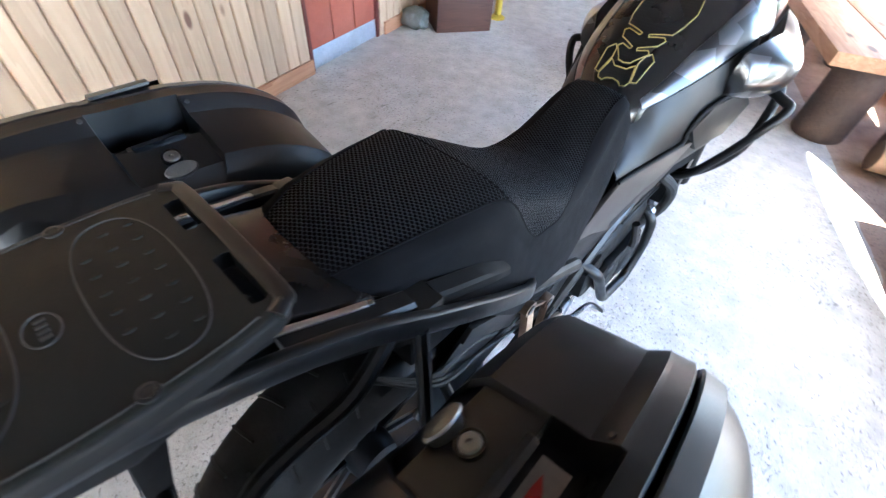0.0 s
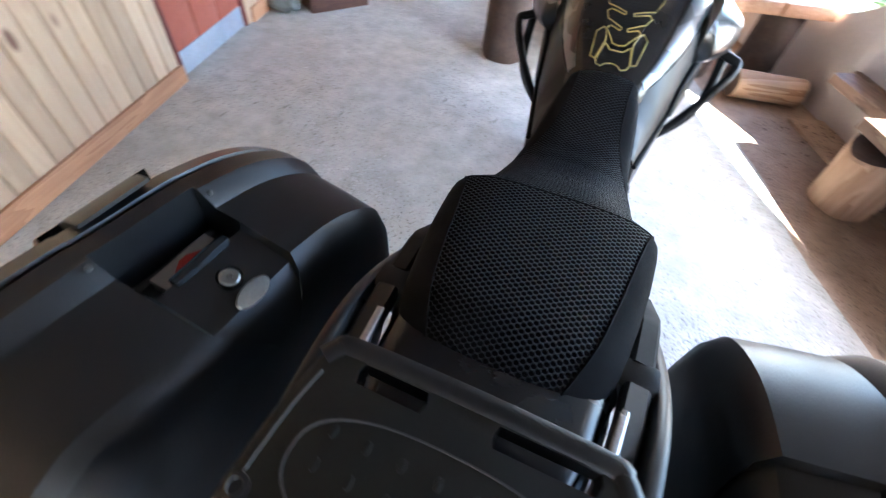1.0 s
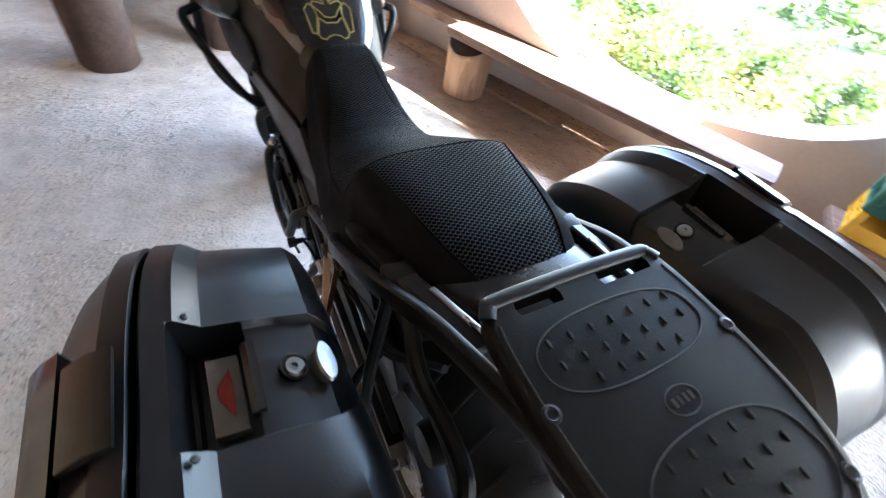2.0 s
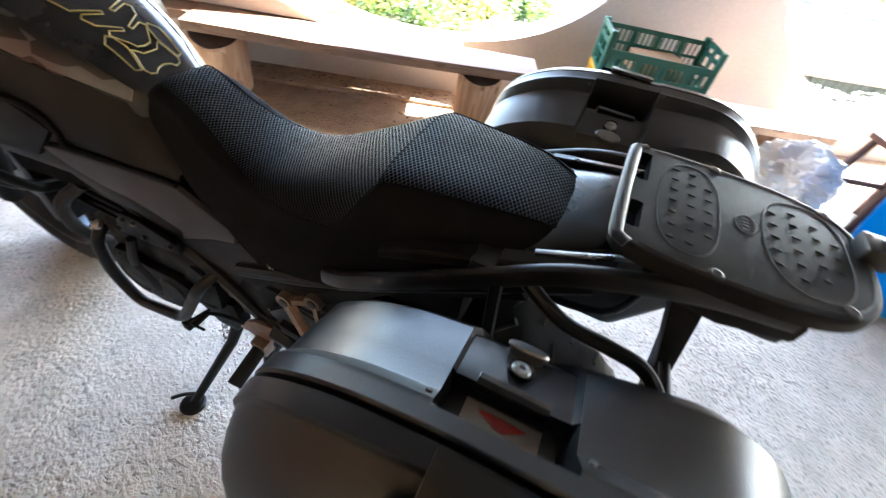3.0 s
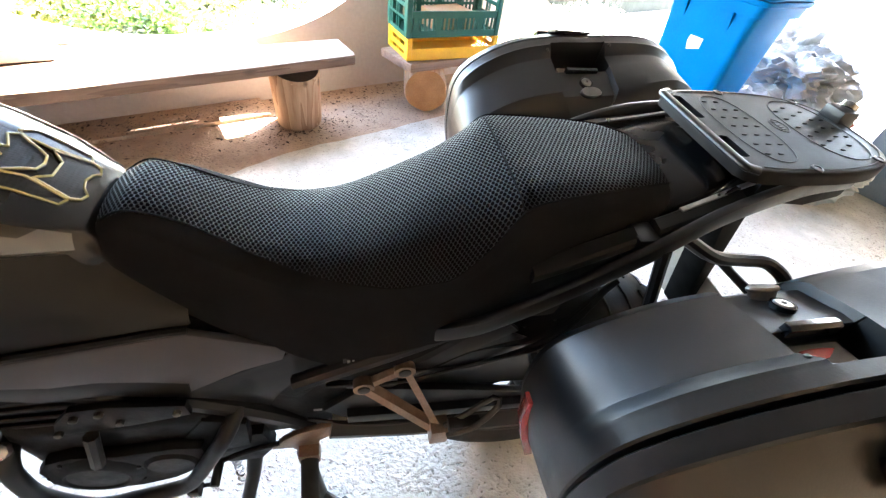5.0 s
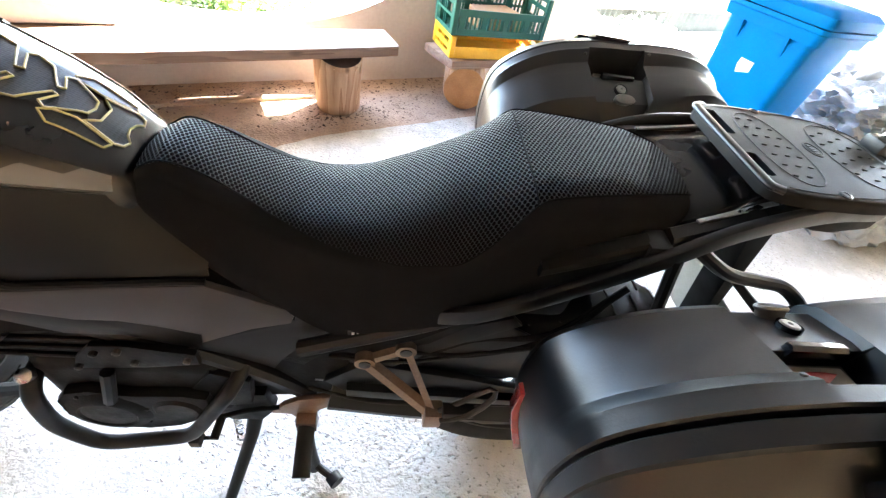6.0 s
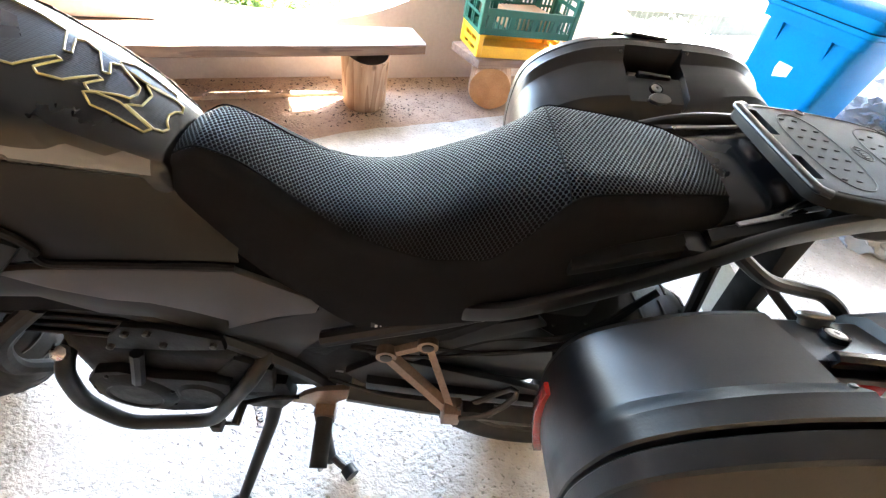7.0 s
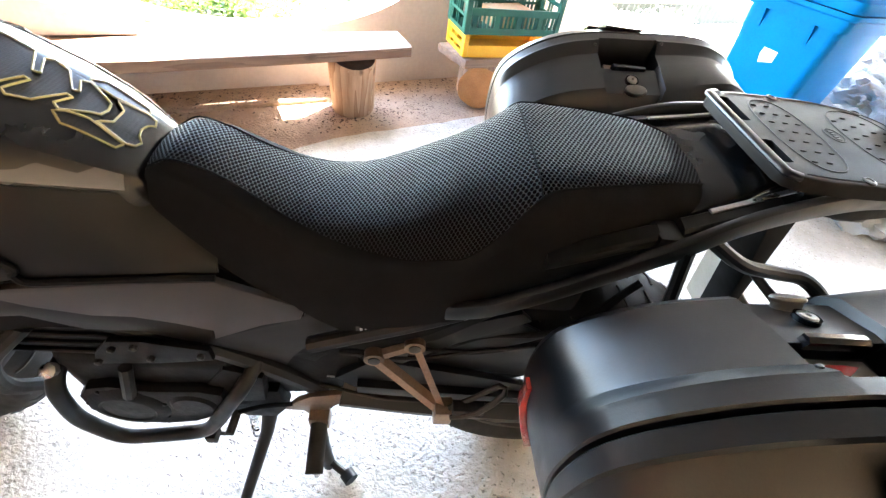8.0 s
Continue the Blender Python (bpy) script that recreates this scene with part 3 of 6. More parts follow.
# ceiling and roof, and unseen end walls added to hold back light
bm = prism([(-1.6, -3.9), (4.2, -3.9), (along_wall(-2.8, -0.62, 0).x, along_wall(-2.8, -0.62, 0).y), (along_wall(5.2, -0.62, 0).x, along_wall(5.2, -0.62, 0).y), (-3.6, 5.0), (-2.4, 0.0)], 2.5, 2.62, "z")
# added out of view; its doorway gap lets a little light back in
south = box(-1.0, 1.30, -3.88, -3.72, 0, 2.5)
box(2.05, 3.84, -3.88, -3.72, 0, 2.5, bm=south)
box(1.30, 2.05, -3.88, -3.72, 2.05, 2.5, bm=south)
tagged(part("wall_south", south, M_PLASTER), "unseen plastered wall with a gap, added to limit light at the terrace's near end", "wall", kind="structure")
tagged(part("wall_north", box(-3.4, 0.9, 4.62, 4.78, 0, 2.5), M_BOX), "unseen dark boarded wall, added to limit light at the terrace's front end", "wall", kind="structure")
ceiling = part("ceiling", bm, M_CEIL)
tagged(ceiling, "weathered grey board ceiling over the terrace", "ceiling", kind="structure")

# ---- things by the plastered wall ----
def log_post(name, label, r, h, mat_, m_, seed=1.0, end=M_LOGEND, group=""):
    rings = []
    for j, z in enumerate((0, 0.012, h * 0.25, h * 0.5, h * 0.75, h - 0.01, h)):
        k_ = 0.95 if j in (0, 6) else 1.0
        rings.append([(r * k_ * (1 + 0.07 * noise.noise(Vector((math.cos(a) * 1.3 + seed * 9, math.sin(a) * 1.3, z * 2)))) * math.cos(a),
                       r * k_ * (1 + 0.07 * noise.noise(Vector((math.cos(a) * 1.3 + seed * 9, math.sin(a) * 1.3, z * 2)))) * math.sin(a), z)
                      for a in (2 * math.pi * k / 28 for k in range(28))])
    b_ = loft(rings)
    o_ = part(name, b_, [mat_, end])
    for p_ in o_.data.polygons:
        if len(p_.vertices) > 4:
            p_.material_index = 1
    return tagged(place(o_, m_), label, "log", group)


bench = thing("bench", "long weathered plank bench on log posts", "bench", wall_pose(0, 0, 0))
bm = prism([(-0.415, 0.325), (-0.440, 0.335), (-0.452, 0.50), (-0.470, 0.85), (-0.478, 1.10), (-0.492, 1.50), (-0.480, 1.80), (-0.472, 2.16), (-0.2015, 2.17), (-0.2015, 1.3), (-0.19, 0.32)], 0.318, 0.368, "z", 0.006)
part("bench_plank", bm, M_BENCH, bench)
part("bench_plank", prism([(-0.335, 2.175), (-0.34, 2.58), (-0.2015, 2.60), (-0.2015, 2.175)], 0.316, 0.364, "z", 0.006), M_BENCH, bench)
bm = prism([(-0.200, 0.74), (-0.200, 2.62), (-0.006, 2.62), (-0.006, 0.74)], 0.316, 0.366, "z", 0.005)
part("bench_plank", bm, M_BENCH, bench)
for s_, d_, r_ in ((0.625, 0.325, 0.126), (2.03, 0.37, 0.14)):
    o_ = log_post("log_post", "", r_, 0.317, M_BARK, pose(-d_, s_, 0), s_, end=M_STUMP)
    for v_ in o_.data.vertices:  # flared to the top, whose sawn face slopes away to the front
        k_ = v_.co.z / 0.317
        v_.co.x, v_.co.y = v_.co.x * (0.93 + 0.09 * k_) - 0.012 * k_, v_.co.y * (0.93 + 0.09 * k_)
        if k_ > 0.95 and v_.co.x < -0.03:
            v_.co.z += (v_.co.x + 0.03) * 0.45
    o_.parent = bench
    del o_["category"]

# low shelf of a plank on a lying log, with crates
shelf = thing("plank_shelf", "rough plank laid on a short lying log", "shelf", wall_pose(0, 0, 0))
part("shelf_plank", prism([(-0.495, -1.45), (-0.21, -1.45), (-0.21, 0.065), (-0.34, 0.055), (-0.495, 0.03)], 0.262, 0.308, "z", 0.006), M_BENCH, shelf)
o_ = log_post("log_support", "", 0.128, 0.36, M_BARK, pose(-0.47, -0.10, 0.130, 0, 90, -30), 3.0)
o_.parent = shelf
del o_["category"]
part("shelf_leg", box(-0.42, -0.08, -1.40, -1.33, 0.0, 0.262, 0.006), M_BENCH, shelf)


def pierced(L, bars, ups, height, thick):
    """A moulded lattice panel in the y-z plane: level bars (z0, z1) and upright bars (y0, y1), welded into one grid."""
    ys = sorted({-L / 2, L / 2} | {e_ for u_ in ups for e_ in u_})
    zs = sorted({0.0, height} | {e_ for r_ in bars for e_ in r_})
    b_ = bmesh.new()
    vs = {}
    def vert(x_, i, j):
        if (x_, i, j) not in vs:
            vs[(x_, i, j)] = b_.verts.new((x_, ys[i], zs[j]))
        return vs[(x_, i, j)]
    def solid(i, j):
        if not (0 <= i < len(ys) - 1 and 0 <= j < len(zs) - 1):
            return False
        y_, z_ = (ys[i] + ys[i + 1]) / 2, (zs[j] + zs[j + 1]) / 2
        return any(a <= y_ <= c for a, c in ups) or any(a <= z_ <= c for a, c in bars)
    h_ = thick / 2
    for i in range(len(ys) - 1):
        for j in range(len(zs) - 1):
            if not solid(i, j):
                continue
            for x_ in (-h_, h_):
                b_.faces.new((vert(x_, i, j), vert(x_, i + 1, j), vert(x_, i + 1, j + 1), vert(x_, i, j + 1)))
            for di, dj, (p_, q_) in ((-1, 0, ((i, j), (i, j + 1))), (1, 0, ((i + 1, j), (i + 1, j + 1))), (0, -1, ((i, j), (i + 1, j))), (0, 1, ((i, j + 1), (i + 1, j + 1)))):
                if not solid(i + di, j + dj):
                    b_.faces.new((vert(-h_, *p_), vert(-h_, *q_), vert(h_, *q_), vert(h_, *p_)))
    return b_


def crate(name, label, L, W, H, mat_, m_, low):
    """A stacking crate with pierced sides, a rim and a floor; its long side along y."""
    root = thing(name, label, "crate", m_, "stacked crates")
    part("crate_floor", box(-W / 2 + 0.008, W / 2 - 0.008, -L / 2 + 0.008, L / 2 - 0.008, 0.004, 0.012), mat_, root)
    for sx in (-1, 1):
        top = H - 0.06 if sx < 0 else H
        ups = [(-L / 2 + k * L / 22 - (0.005 if k % 5 else 0.016), -L / 2 + k * L / 22 + (0.005 if k % 5 else 0.016)) for k in range(1, 22)]
        o_ = part("crate_side", pierced(L, [(0.0, low), (H * 0.5, H * 0.5 + 0.014), (top - 0.022, top)], ups, top, 0.01), mat_, root)
        o_.location = (sx * (W / 2 - 0.006), 0, 0)
    for sy in (-1, 1):
        ups = [(-W / 2 + k * W / 14 - 0.005, -W / 2 + k * W / 14 + 0.005) for k in range(1, 14)]
        o_ = part("crate_end", pierced(W, [(0.0, 0.02), (H * 0.42, H * 0.42 + 0.012), (H - 0.05, H - 0.03), (H - 0.006, H + 0.018)], [u_ for u_ in ups if abs(u_[0] + 0.005) > 0.08] + [(-0.02, -0.01), (0.01, 0.02)], H + 0.018, 0.01), mat_, root)
        o_.matrix_basis = pose(0, sy * (L / 2 - 0.006), 0, 0, 0, 90)
    for sx in (-1, 1):
        for sy in (-1, 1):
            x_, y_ = sx * (W / 2 - 0.013), sy * (L / 2 - 0.013)
            part("corner_post", box(x_ - 0.016, x_ + 0.016, y_ - 0.016, y_ + 0.016, 0, H + 0.022, 0.004, 1), mat_, root)
    return root


crate("crate", "yellow plastic stacking crate on a plank shelf", 0.58, 0.28, 0.095, M_YELLOW, wall_pose(-0.275, 0.345, 0.309, -7), 0.050)
crate("crate", "green plastic fruit crate stacked on a yellow one", 0.58, 0.28, 0.190, M_GREEN, wall_pose(-0.27, 0.342, 0.4265, -7.5), 0.035)
carton = place(part("carton", box(-0.09, 0.09, -0.13, 0.13, 0.0, 0.09, 0.003, 1), M_CARD), wall_pose(-0.30, 0.33, 0.439, 3))
tagged(carton, "small brown cardboard carton inside the green crate", "carton")

# white carrier bag by the shelf's end
bm = crumple((0.15, 0.20, 0.19), 4.0, 5)
bag = place(part("carrier_bag", bm, M_BAG, angle=25), pose(2.05, -1.44, 0.0))
for v_ in bag.data.vertices:
    v_.co.z = max(v_.co.z + 0.14, 0.0)
tagged(bag, "crumpled white plastic carrier bag on the floor by the shelf", "bag")

# dark red stool between the shelf and the bin
stool = thing("stool", "dark red-brown wooden stool with splayed legs by the blue bin", "stool", pose(2.08, -1.86, 0, 0, 0, 20))
part("stool_seat", box(-0.16, 0.16, -0.16, 0.16, 0.44, 0.47, 0.006), M_MAHOG, stool)
for sx in (-1, 1):
    for sy in (-1, 1):
        part("leg", tube([(sx * 0.13, sy * 0.13, 0.44), (sx * 0.17, sy * 0.17, 0.0)], 0.022, 8, smooth=0), M_MAHOG, stool)
    part("stretcher", box(sx * 0.15 - 0.012, sx * 0.15 + 0.012, -0.15, 0.15, 0.18, 0.21, 0.003, 1), M_MAHOG, stool)

# blue wheeled bin
def wheeled_bin(m_):
    root = thing("wheeled_bin", "blue plastic wheeled rubbish bin with closed lid", "bin", m_)
    H_, wt, wb, dt, db = 0.86, 0.225, 0.168, 0.16, 0.115
    def ring(z, grow=0.0):
        f_ = z / H_
        w_, d_ = wb + (wt - wb) * f_ + grow, db + (dt - db) * f_ + grow
        r_ = 0.035
        out = []
        for cx, cy, a0 in ((d_ - r_, w_ - r_, 0), (-d_ + r_, w_ - r_, 90), (-d_ + r_, -w_ + r_, 180), (d_ - r_, -w_ + r_, 270)):
            for k in range(5):
                a = radians(a0 + 90 * k / 4)
                out.append((cx - 0.098 + r_ * math.cos(a), cy + r_ * math.sin(a), z))
        return out
    part("bin_body", loft([ring(0.03), ring(0.05), ring(0.4), ring(0.70), ring(0.80), ring(0.80, 0.022), ring(0.86, 0.026), ring(0.86, 0.006)]), M_BLUE, root)
    part("rim_flange", loft([ring(0.845, 0.03), ring(0.852, 0.036), ring(0.868, 0.036), ring(0.868, 0.0)]), M_BLUE, root)
    part("lid", loft([ring(0.872, 0.03), ring(0.885, 0.034), ring(0.912, 0.028), ring(0.932, 0.0), ring(0.938, -0.05)]), M_BLUE, root, "closed blue lid")
    for y_ in (-0.12, 0.12):
        part("gusset", prism([(-0.275, 0.80), (-0.245, 0.80), (-0.235, 0.67)], y_ - 0.006, y_ + 0.006, "y"), M_BLUE, root)
    part("handle_bar", tube([(0.08, -0.17, 0.89), (0.125, -0.17, 0.885), (0.125, 0.17, 0.885), (0.08, 0.17, 0.89)], 0.012, 8, smooth=0), M_BLUE, root)
    for sy in (-1, 1):
        part("wheel", lathe([(0.03, -0.02), (0.09, -0.022), (0.1, -0.01), (0.1, 0.01), (0.09, 0.022), (0.03, 0.02)], (0.01, sy * 0.165, 0.1), (0, 1, 0), 24), M_RUBBER, root)
    part("sticker", prism([(-0.035, 0.615), (0.028, 0.595), (0.04, 0.63), (0.036, 0.665), (-0.02, 0.68), (-0.036, 0.665)], -0.2475, -0.236, "x"), M_WHITE, root, "white paper sticker")
    return root
BIN = pose(1.519, -1.893, 0, 0, 0, -72)
wheeled_bin(BIN)

M_BAGWHITE = see_through("white_plastic_sacks", (0.46, 0.46, 0.45), 0.4, 1.0)
M_BAGRED = see_through("red_brown_plastic", (0.30, 0.07, 0.05), 0.4, 1.0)
M_BAGDARK = see_through("dark_grey_plastic", (0.05, 0.055, 0.06), 0.35, 1.0)
# rubbish sacks past the bin
for k, (x_, y_, z_, a_, b_, c_, m_) in enumerate(((1.55, -2.35, 0.19, 0.27, 0.30, 0.20, M_BAGCLEAR), (1.95, -2.75, 0.22, 0.32, 0.30, 0.24, M_BAGCLEAR), (1.15, -2.45, 0.14, 0.24, 0.26, 0.15, M_BAGCLEAR),
                                                  (1.62, -2.62, 0.42, 0.26, 0.24, 0.16, M_BAGCLEAR), (2.3, -3.1, 0.26, 0.34, 0.36, 0.28, M_BAGCLEAR), (2.0, -2.35, 0.40, 0.2, 0.22, 0.14, M_BAGCLEAR))):
    o_ = part("rubbish_sack", crumple((a_, b_, c_), 11.0 + k * 3.7, 5), m_, angle=50)
    o_.location = (x_, y_, z_)
    if z_ < 0.3:
        for v_ in o_.data.vertices:
            v_.co.z = max(v_.co.z, -z_)
    tagged(o_, "pale blue crumpled plastic sack on the rubbish heap" if m_ is M_BAGBLUE else "grey translucent rubbish sack crumpled on the floor", "sack", "heap of rubbish sacks")
for k, (x_, y_, z_, r_, m_, what) in enumerate(((1.38, -2.62, 0.33, 0.13, M_BAGWHITE, "white"), (1.80, -2.45, 0.36, 0.12, M_BAGWHITE, "white"), (1.25, -2.30, 0.27, 0.10, M_BAGDARK, "dark grey"), (1.70, -2.90, 0.42, 0.14, M_BAGBLUE, "pale blue"), (1.48, -2.86, 0.36, 0.11, M_BAGRED, "red-brown"),
                                                  (2.10, -2.60, 0.42, 0.13, M_BAGCLEAR, "grey"), (1.95, -3.10, 0.40, 0.15, M_BAGWHITE, "white"), (2.35, -2.85, 0.45, 0.12, M_BAGDARK, "dark grey"), (1.30, -2.95, 0.15, 0.17, M_BAGCLEAR, "grey"), (2.60, -3.35, 0.30, 0.2, M_BAGWHITE, "white"))):
    o_ = part("crumpled_bag", crumple((r_ * 1.2, r_, r_ * 0.7), 31.0 + k * 2.9), m_, angle=50)
    o_.location = (x_, y_, z_ - 0.08)
    tagged(o_, "small crumpled %s plastic bag on the rubbish heap" % what, "bag", "heap of rubbish sacks")
greybox = thing("storage_box", "blue-grey plastic storage box beside the rubbish sacks", "box", pose(1.02, -3.05, 0, 0, 0, 20))
part("box_body", box(-0.2, 0.2, -0.16, 0.16, 0, 0.44, 0.015), M_GREYBOX, greybox)
part("lid", box(-0.21, 0.21, -0.17, 0.17, 0.443, 0.47, 0.008), M_GREYBOX, greybox)

# ---- things at the front of the terrace ----
table = thing("rustic_table", "heavy plank table on thick log trestles", "table", wall_pose(0, 0, 0))
for d0, d1, s0 in ((0.02, 0.345, 3.14), (0.35, 0.588, 3.15), (0.594, 0.90, 3.12)):
    part("table_plank", box(-d1, -d0, s0, 4.75, 0.405, 0.475, 0.008), M_SLAB, table)
for s_ in (3.28, 4.5):
    for d_, r_ in ((0.66, 0.135), (0.22, 0.12)):
        o_ = log_post("log_leg", "", r_, 0.404, M_STUMP, pose(-d_, s_, 0, 0, 0, s_ * 50), s_ + d_)
        o_.parent = table
        del o_["category"]
seat_b = thing("low_bench", "low plank bench beside the rustic table", "bench", wall_pose(0, 0, 0))
part("bench_plank", box(-1.42, -1.10, 3.05, 4.6, 0.27, 0.325, 0.008), M_BENCH, seat_b)
for s_ in (3.2, 4.3):
    o_ = log_post("log_post", "", 0.10, 0.268, M_STUMP, pose(-1.26, s_, 0), s_)
    o_.parent = seat_b
    del o_["category"]
log_post("lying_log", "short peeled log lying on the floor under the table", 0.080, 0.40, M_BARK, wall_pose(2.98, 0.50, 0.082, -8) @ pose(0, 0, 0, 0, 90, 0), 6.0, end=M_STUMP)

log_post("log_stump", "tall dark log stump standing on the floor", 0.135, 0.62, M_STUMP, pose(-0.68, 2.06, 0), 2.0)
chest = thing("wooden_chest", "dark brown wooden chest standing on the floor", "chest", pose(-1.848, 2.028, 0, 0, 0, 59.4))
part("chest_body", box(-0.21, 0.21, 0.0, 0.34, 0, 0.36, 0.006), M_BOX, chest)
part("lid", box(-0.22, 0.22, -0.01, 0.35, 0.363, 0.395, 0.006), M_BOX, chest)
bm = rod((-1.88, 2.47, 0.0), (-1.88, 2.47, 1.1), 0.028, 12)
lathe([(0.06, 0.0), (0.06, 0.012), (0.03, 0.03)], (-1.88, 2.47, 0), (0, 0, 1), 20, bm=bm)
tagged(part("yellow_post", bm, M_YPOST), "yellow painted metal post beside the chest", "post")
stone = part("field_stone", lump((-2.13, 1.80, 0.065), (0.11, 0.09, 0.075), 5.0, 0.3, 3, 1.6), M_STONE, angle=30)
tagged(stone, "grey field stone lying by the boarded wall", "stone")

# ---- garden ----
def leaves(name, label, region, count, size, mat_, seed, category="bush"):
    """Many small folded leaves strewn through clumps."""
    rng = np.random.default_rng(seed)
    verts, faces = [], []
    clumps = []
    for (cx, cy, cz), (rx, ry, rz), n_ in region:
        for _ in range(n_):
            clumps.append((np.array((cx, cy, cz)) + rng.uniform(-1, 1, 3) * (rx, ry, rz), rng.uniform(0.10, 0.26)))
    for i in range(count):
        c_, r_ = clumps[rng.integers(len(clumps))]
        v_ = rng.normal(0, 1, 3)
        v_ /= np.linalg.norm(v_) + 1e-9
        p_ = c_ + v_ * r_ * rng.uniform(0.55, 1.05)
        a_ = rng.normal(0, 1, 3)
        a_[2] *= 0.5
        a_ /= np.linalg.norm(a_) + 1e-9
        b_ = np.cross(a_, rng.normal(0, 1, 3))
        b_ /= np.linalg.norm(b_) + 1e-9
        n_ = np.cross(a_, b_)
        L_, w_ = size * rng.uniform(0.7, 1.4), size * rng.uniform(0.28, 0.5)
        o_ = len(verts)
        verts += [p_ - a_ * L_ * 0.5, p_ + b_ * w_ + n_ * w_ * 0.35, p_ + a_ * L_ * 0.5 + n_ * w_ * 0.2, p_ - b_ * w_ + n_ * w_ * 0.35]
        faces += [(o_, o_ + 1, o_ + 2), (o_, o_ + 2, o_ + 3)]
    me = bpy.data.meshes.new(name)
    me.from_pydata([tuple(map(float, v_)) for v_ in verts], [], faces)
    me.materials.append(mat_)
    return tagged(new(name, me), label, category, kind="stuff")


def at(s, d, z):
    p_ = along_wall(s, d, z)
    return (p_.x, p_.y, p_.z)
bm = prism([at(-1.2, -0.75, 0)[:2], at(5.5, -0.75, 0)[:2], at(5.5, -9, 0)[:2], at(-1.2, -9, 0)[:2]], -0.05, -0.02, "z")
tagged(part("garden_bed", bm, M_SOIL), "grassy garden bed outside the openings", "ground", kind="structure")
leaves("bushes", "green leafy garden bushes outside the opening", [(at(1.0, -2.1, 0.12), (0.9, 0.9, 0.22), 60), (at(2.6, -2.4, 0.2), (1.0, 1.0, 0.3), 60), (at(0.2, -2.6, 0.1), (0.6, 0.6, 0.2), 24), (at(4.2, -2.6, 0.3), (1.0, 1.0, 0.4), 40)], 26000, 0.045, M_LEAF, 5)
leaves("flowering_shrub", "yellow-green flowering shrub in the garden bed", [(at(1.9, -1.5, 0.10), (0.45, 0.45, 0.12), 22), (at(0.7, -1.7, 0.05), (0.4, 0.4, 0.1), 16)], 7000, 0.04, M_LEAF2, 6)
leaves("hedge", "dense green hedge along the garden's far side", [(at(0.0, -6.5, 0.6), (1.0, 1.0, 0.7), 60), (at(-4.0, -7.0, 0.5), (1.6, 1.4, 0.6), 80), (at(3.0, -7.0, 0.7), (1.5, 1.5, 0.8), 80), (at(-9.2, -9.6, 0.4), (2.2, 1.8, 0.5), 90)], 26000, 0.08, M_LEAF, 7)

kerb = part("garden_kerb", prism([(11.35, -1.5), (10.35, -8.0), (11.5, -8.2), (12.6, -1.7)], -0.2, 0.03, "z", 0.01), M_STONE)
tagged(kerb, "long grey stone kerb along the far garden bed", "kerb", kind="structure")

# low corrugated fence outside the second opening
def corrugated(length, height, pitch=0.085, amp=0.022):
    n_ = int(length / pitch * 8)
    rings = []
    for z in (0.0, height):
        rings.append([(amp * math.sin(2 * math.pi * (i / 8)), -length / 2 + i * length / n_, z) for i in range(n_ + 1)])
    b_ = loft(rings, caps=False, closed=False)
    bmesh.ops.solidify(b_, geom=b_.faces[:], thickness=0.003)
    return b_
fence = thing("corrugated_fence", "low grey corrugated sheet fence with red coping", "fence", wall_pose(-4.2, -1.15, -0.045, 1))
part("sheet", corrugated(6.4, 0.235), M_SHEET, fence)
part("coping", box(-0.05, 0.05, -3.2, 3.2, 0.237, 0.262, 0.006), M_COPING, fence, "narrow brick-red coping")
leaves("pale_shrub", "low pale-leaved shrub growing by the corrugated fence", [(at(-2.1, -0.78, 0.05), (0.35, 0.25, 0.10), 12), (at(-3.0, -0.80, 0.02), (0.3, 0.25, 0.08), 9)], 3600, 0.035, leafy("pale_leaves", (0.35, 0.38, 0.26), (0.66, 0.66, 0.55)), 8)

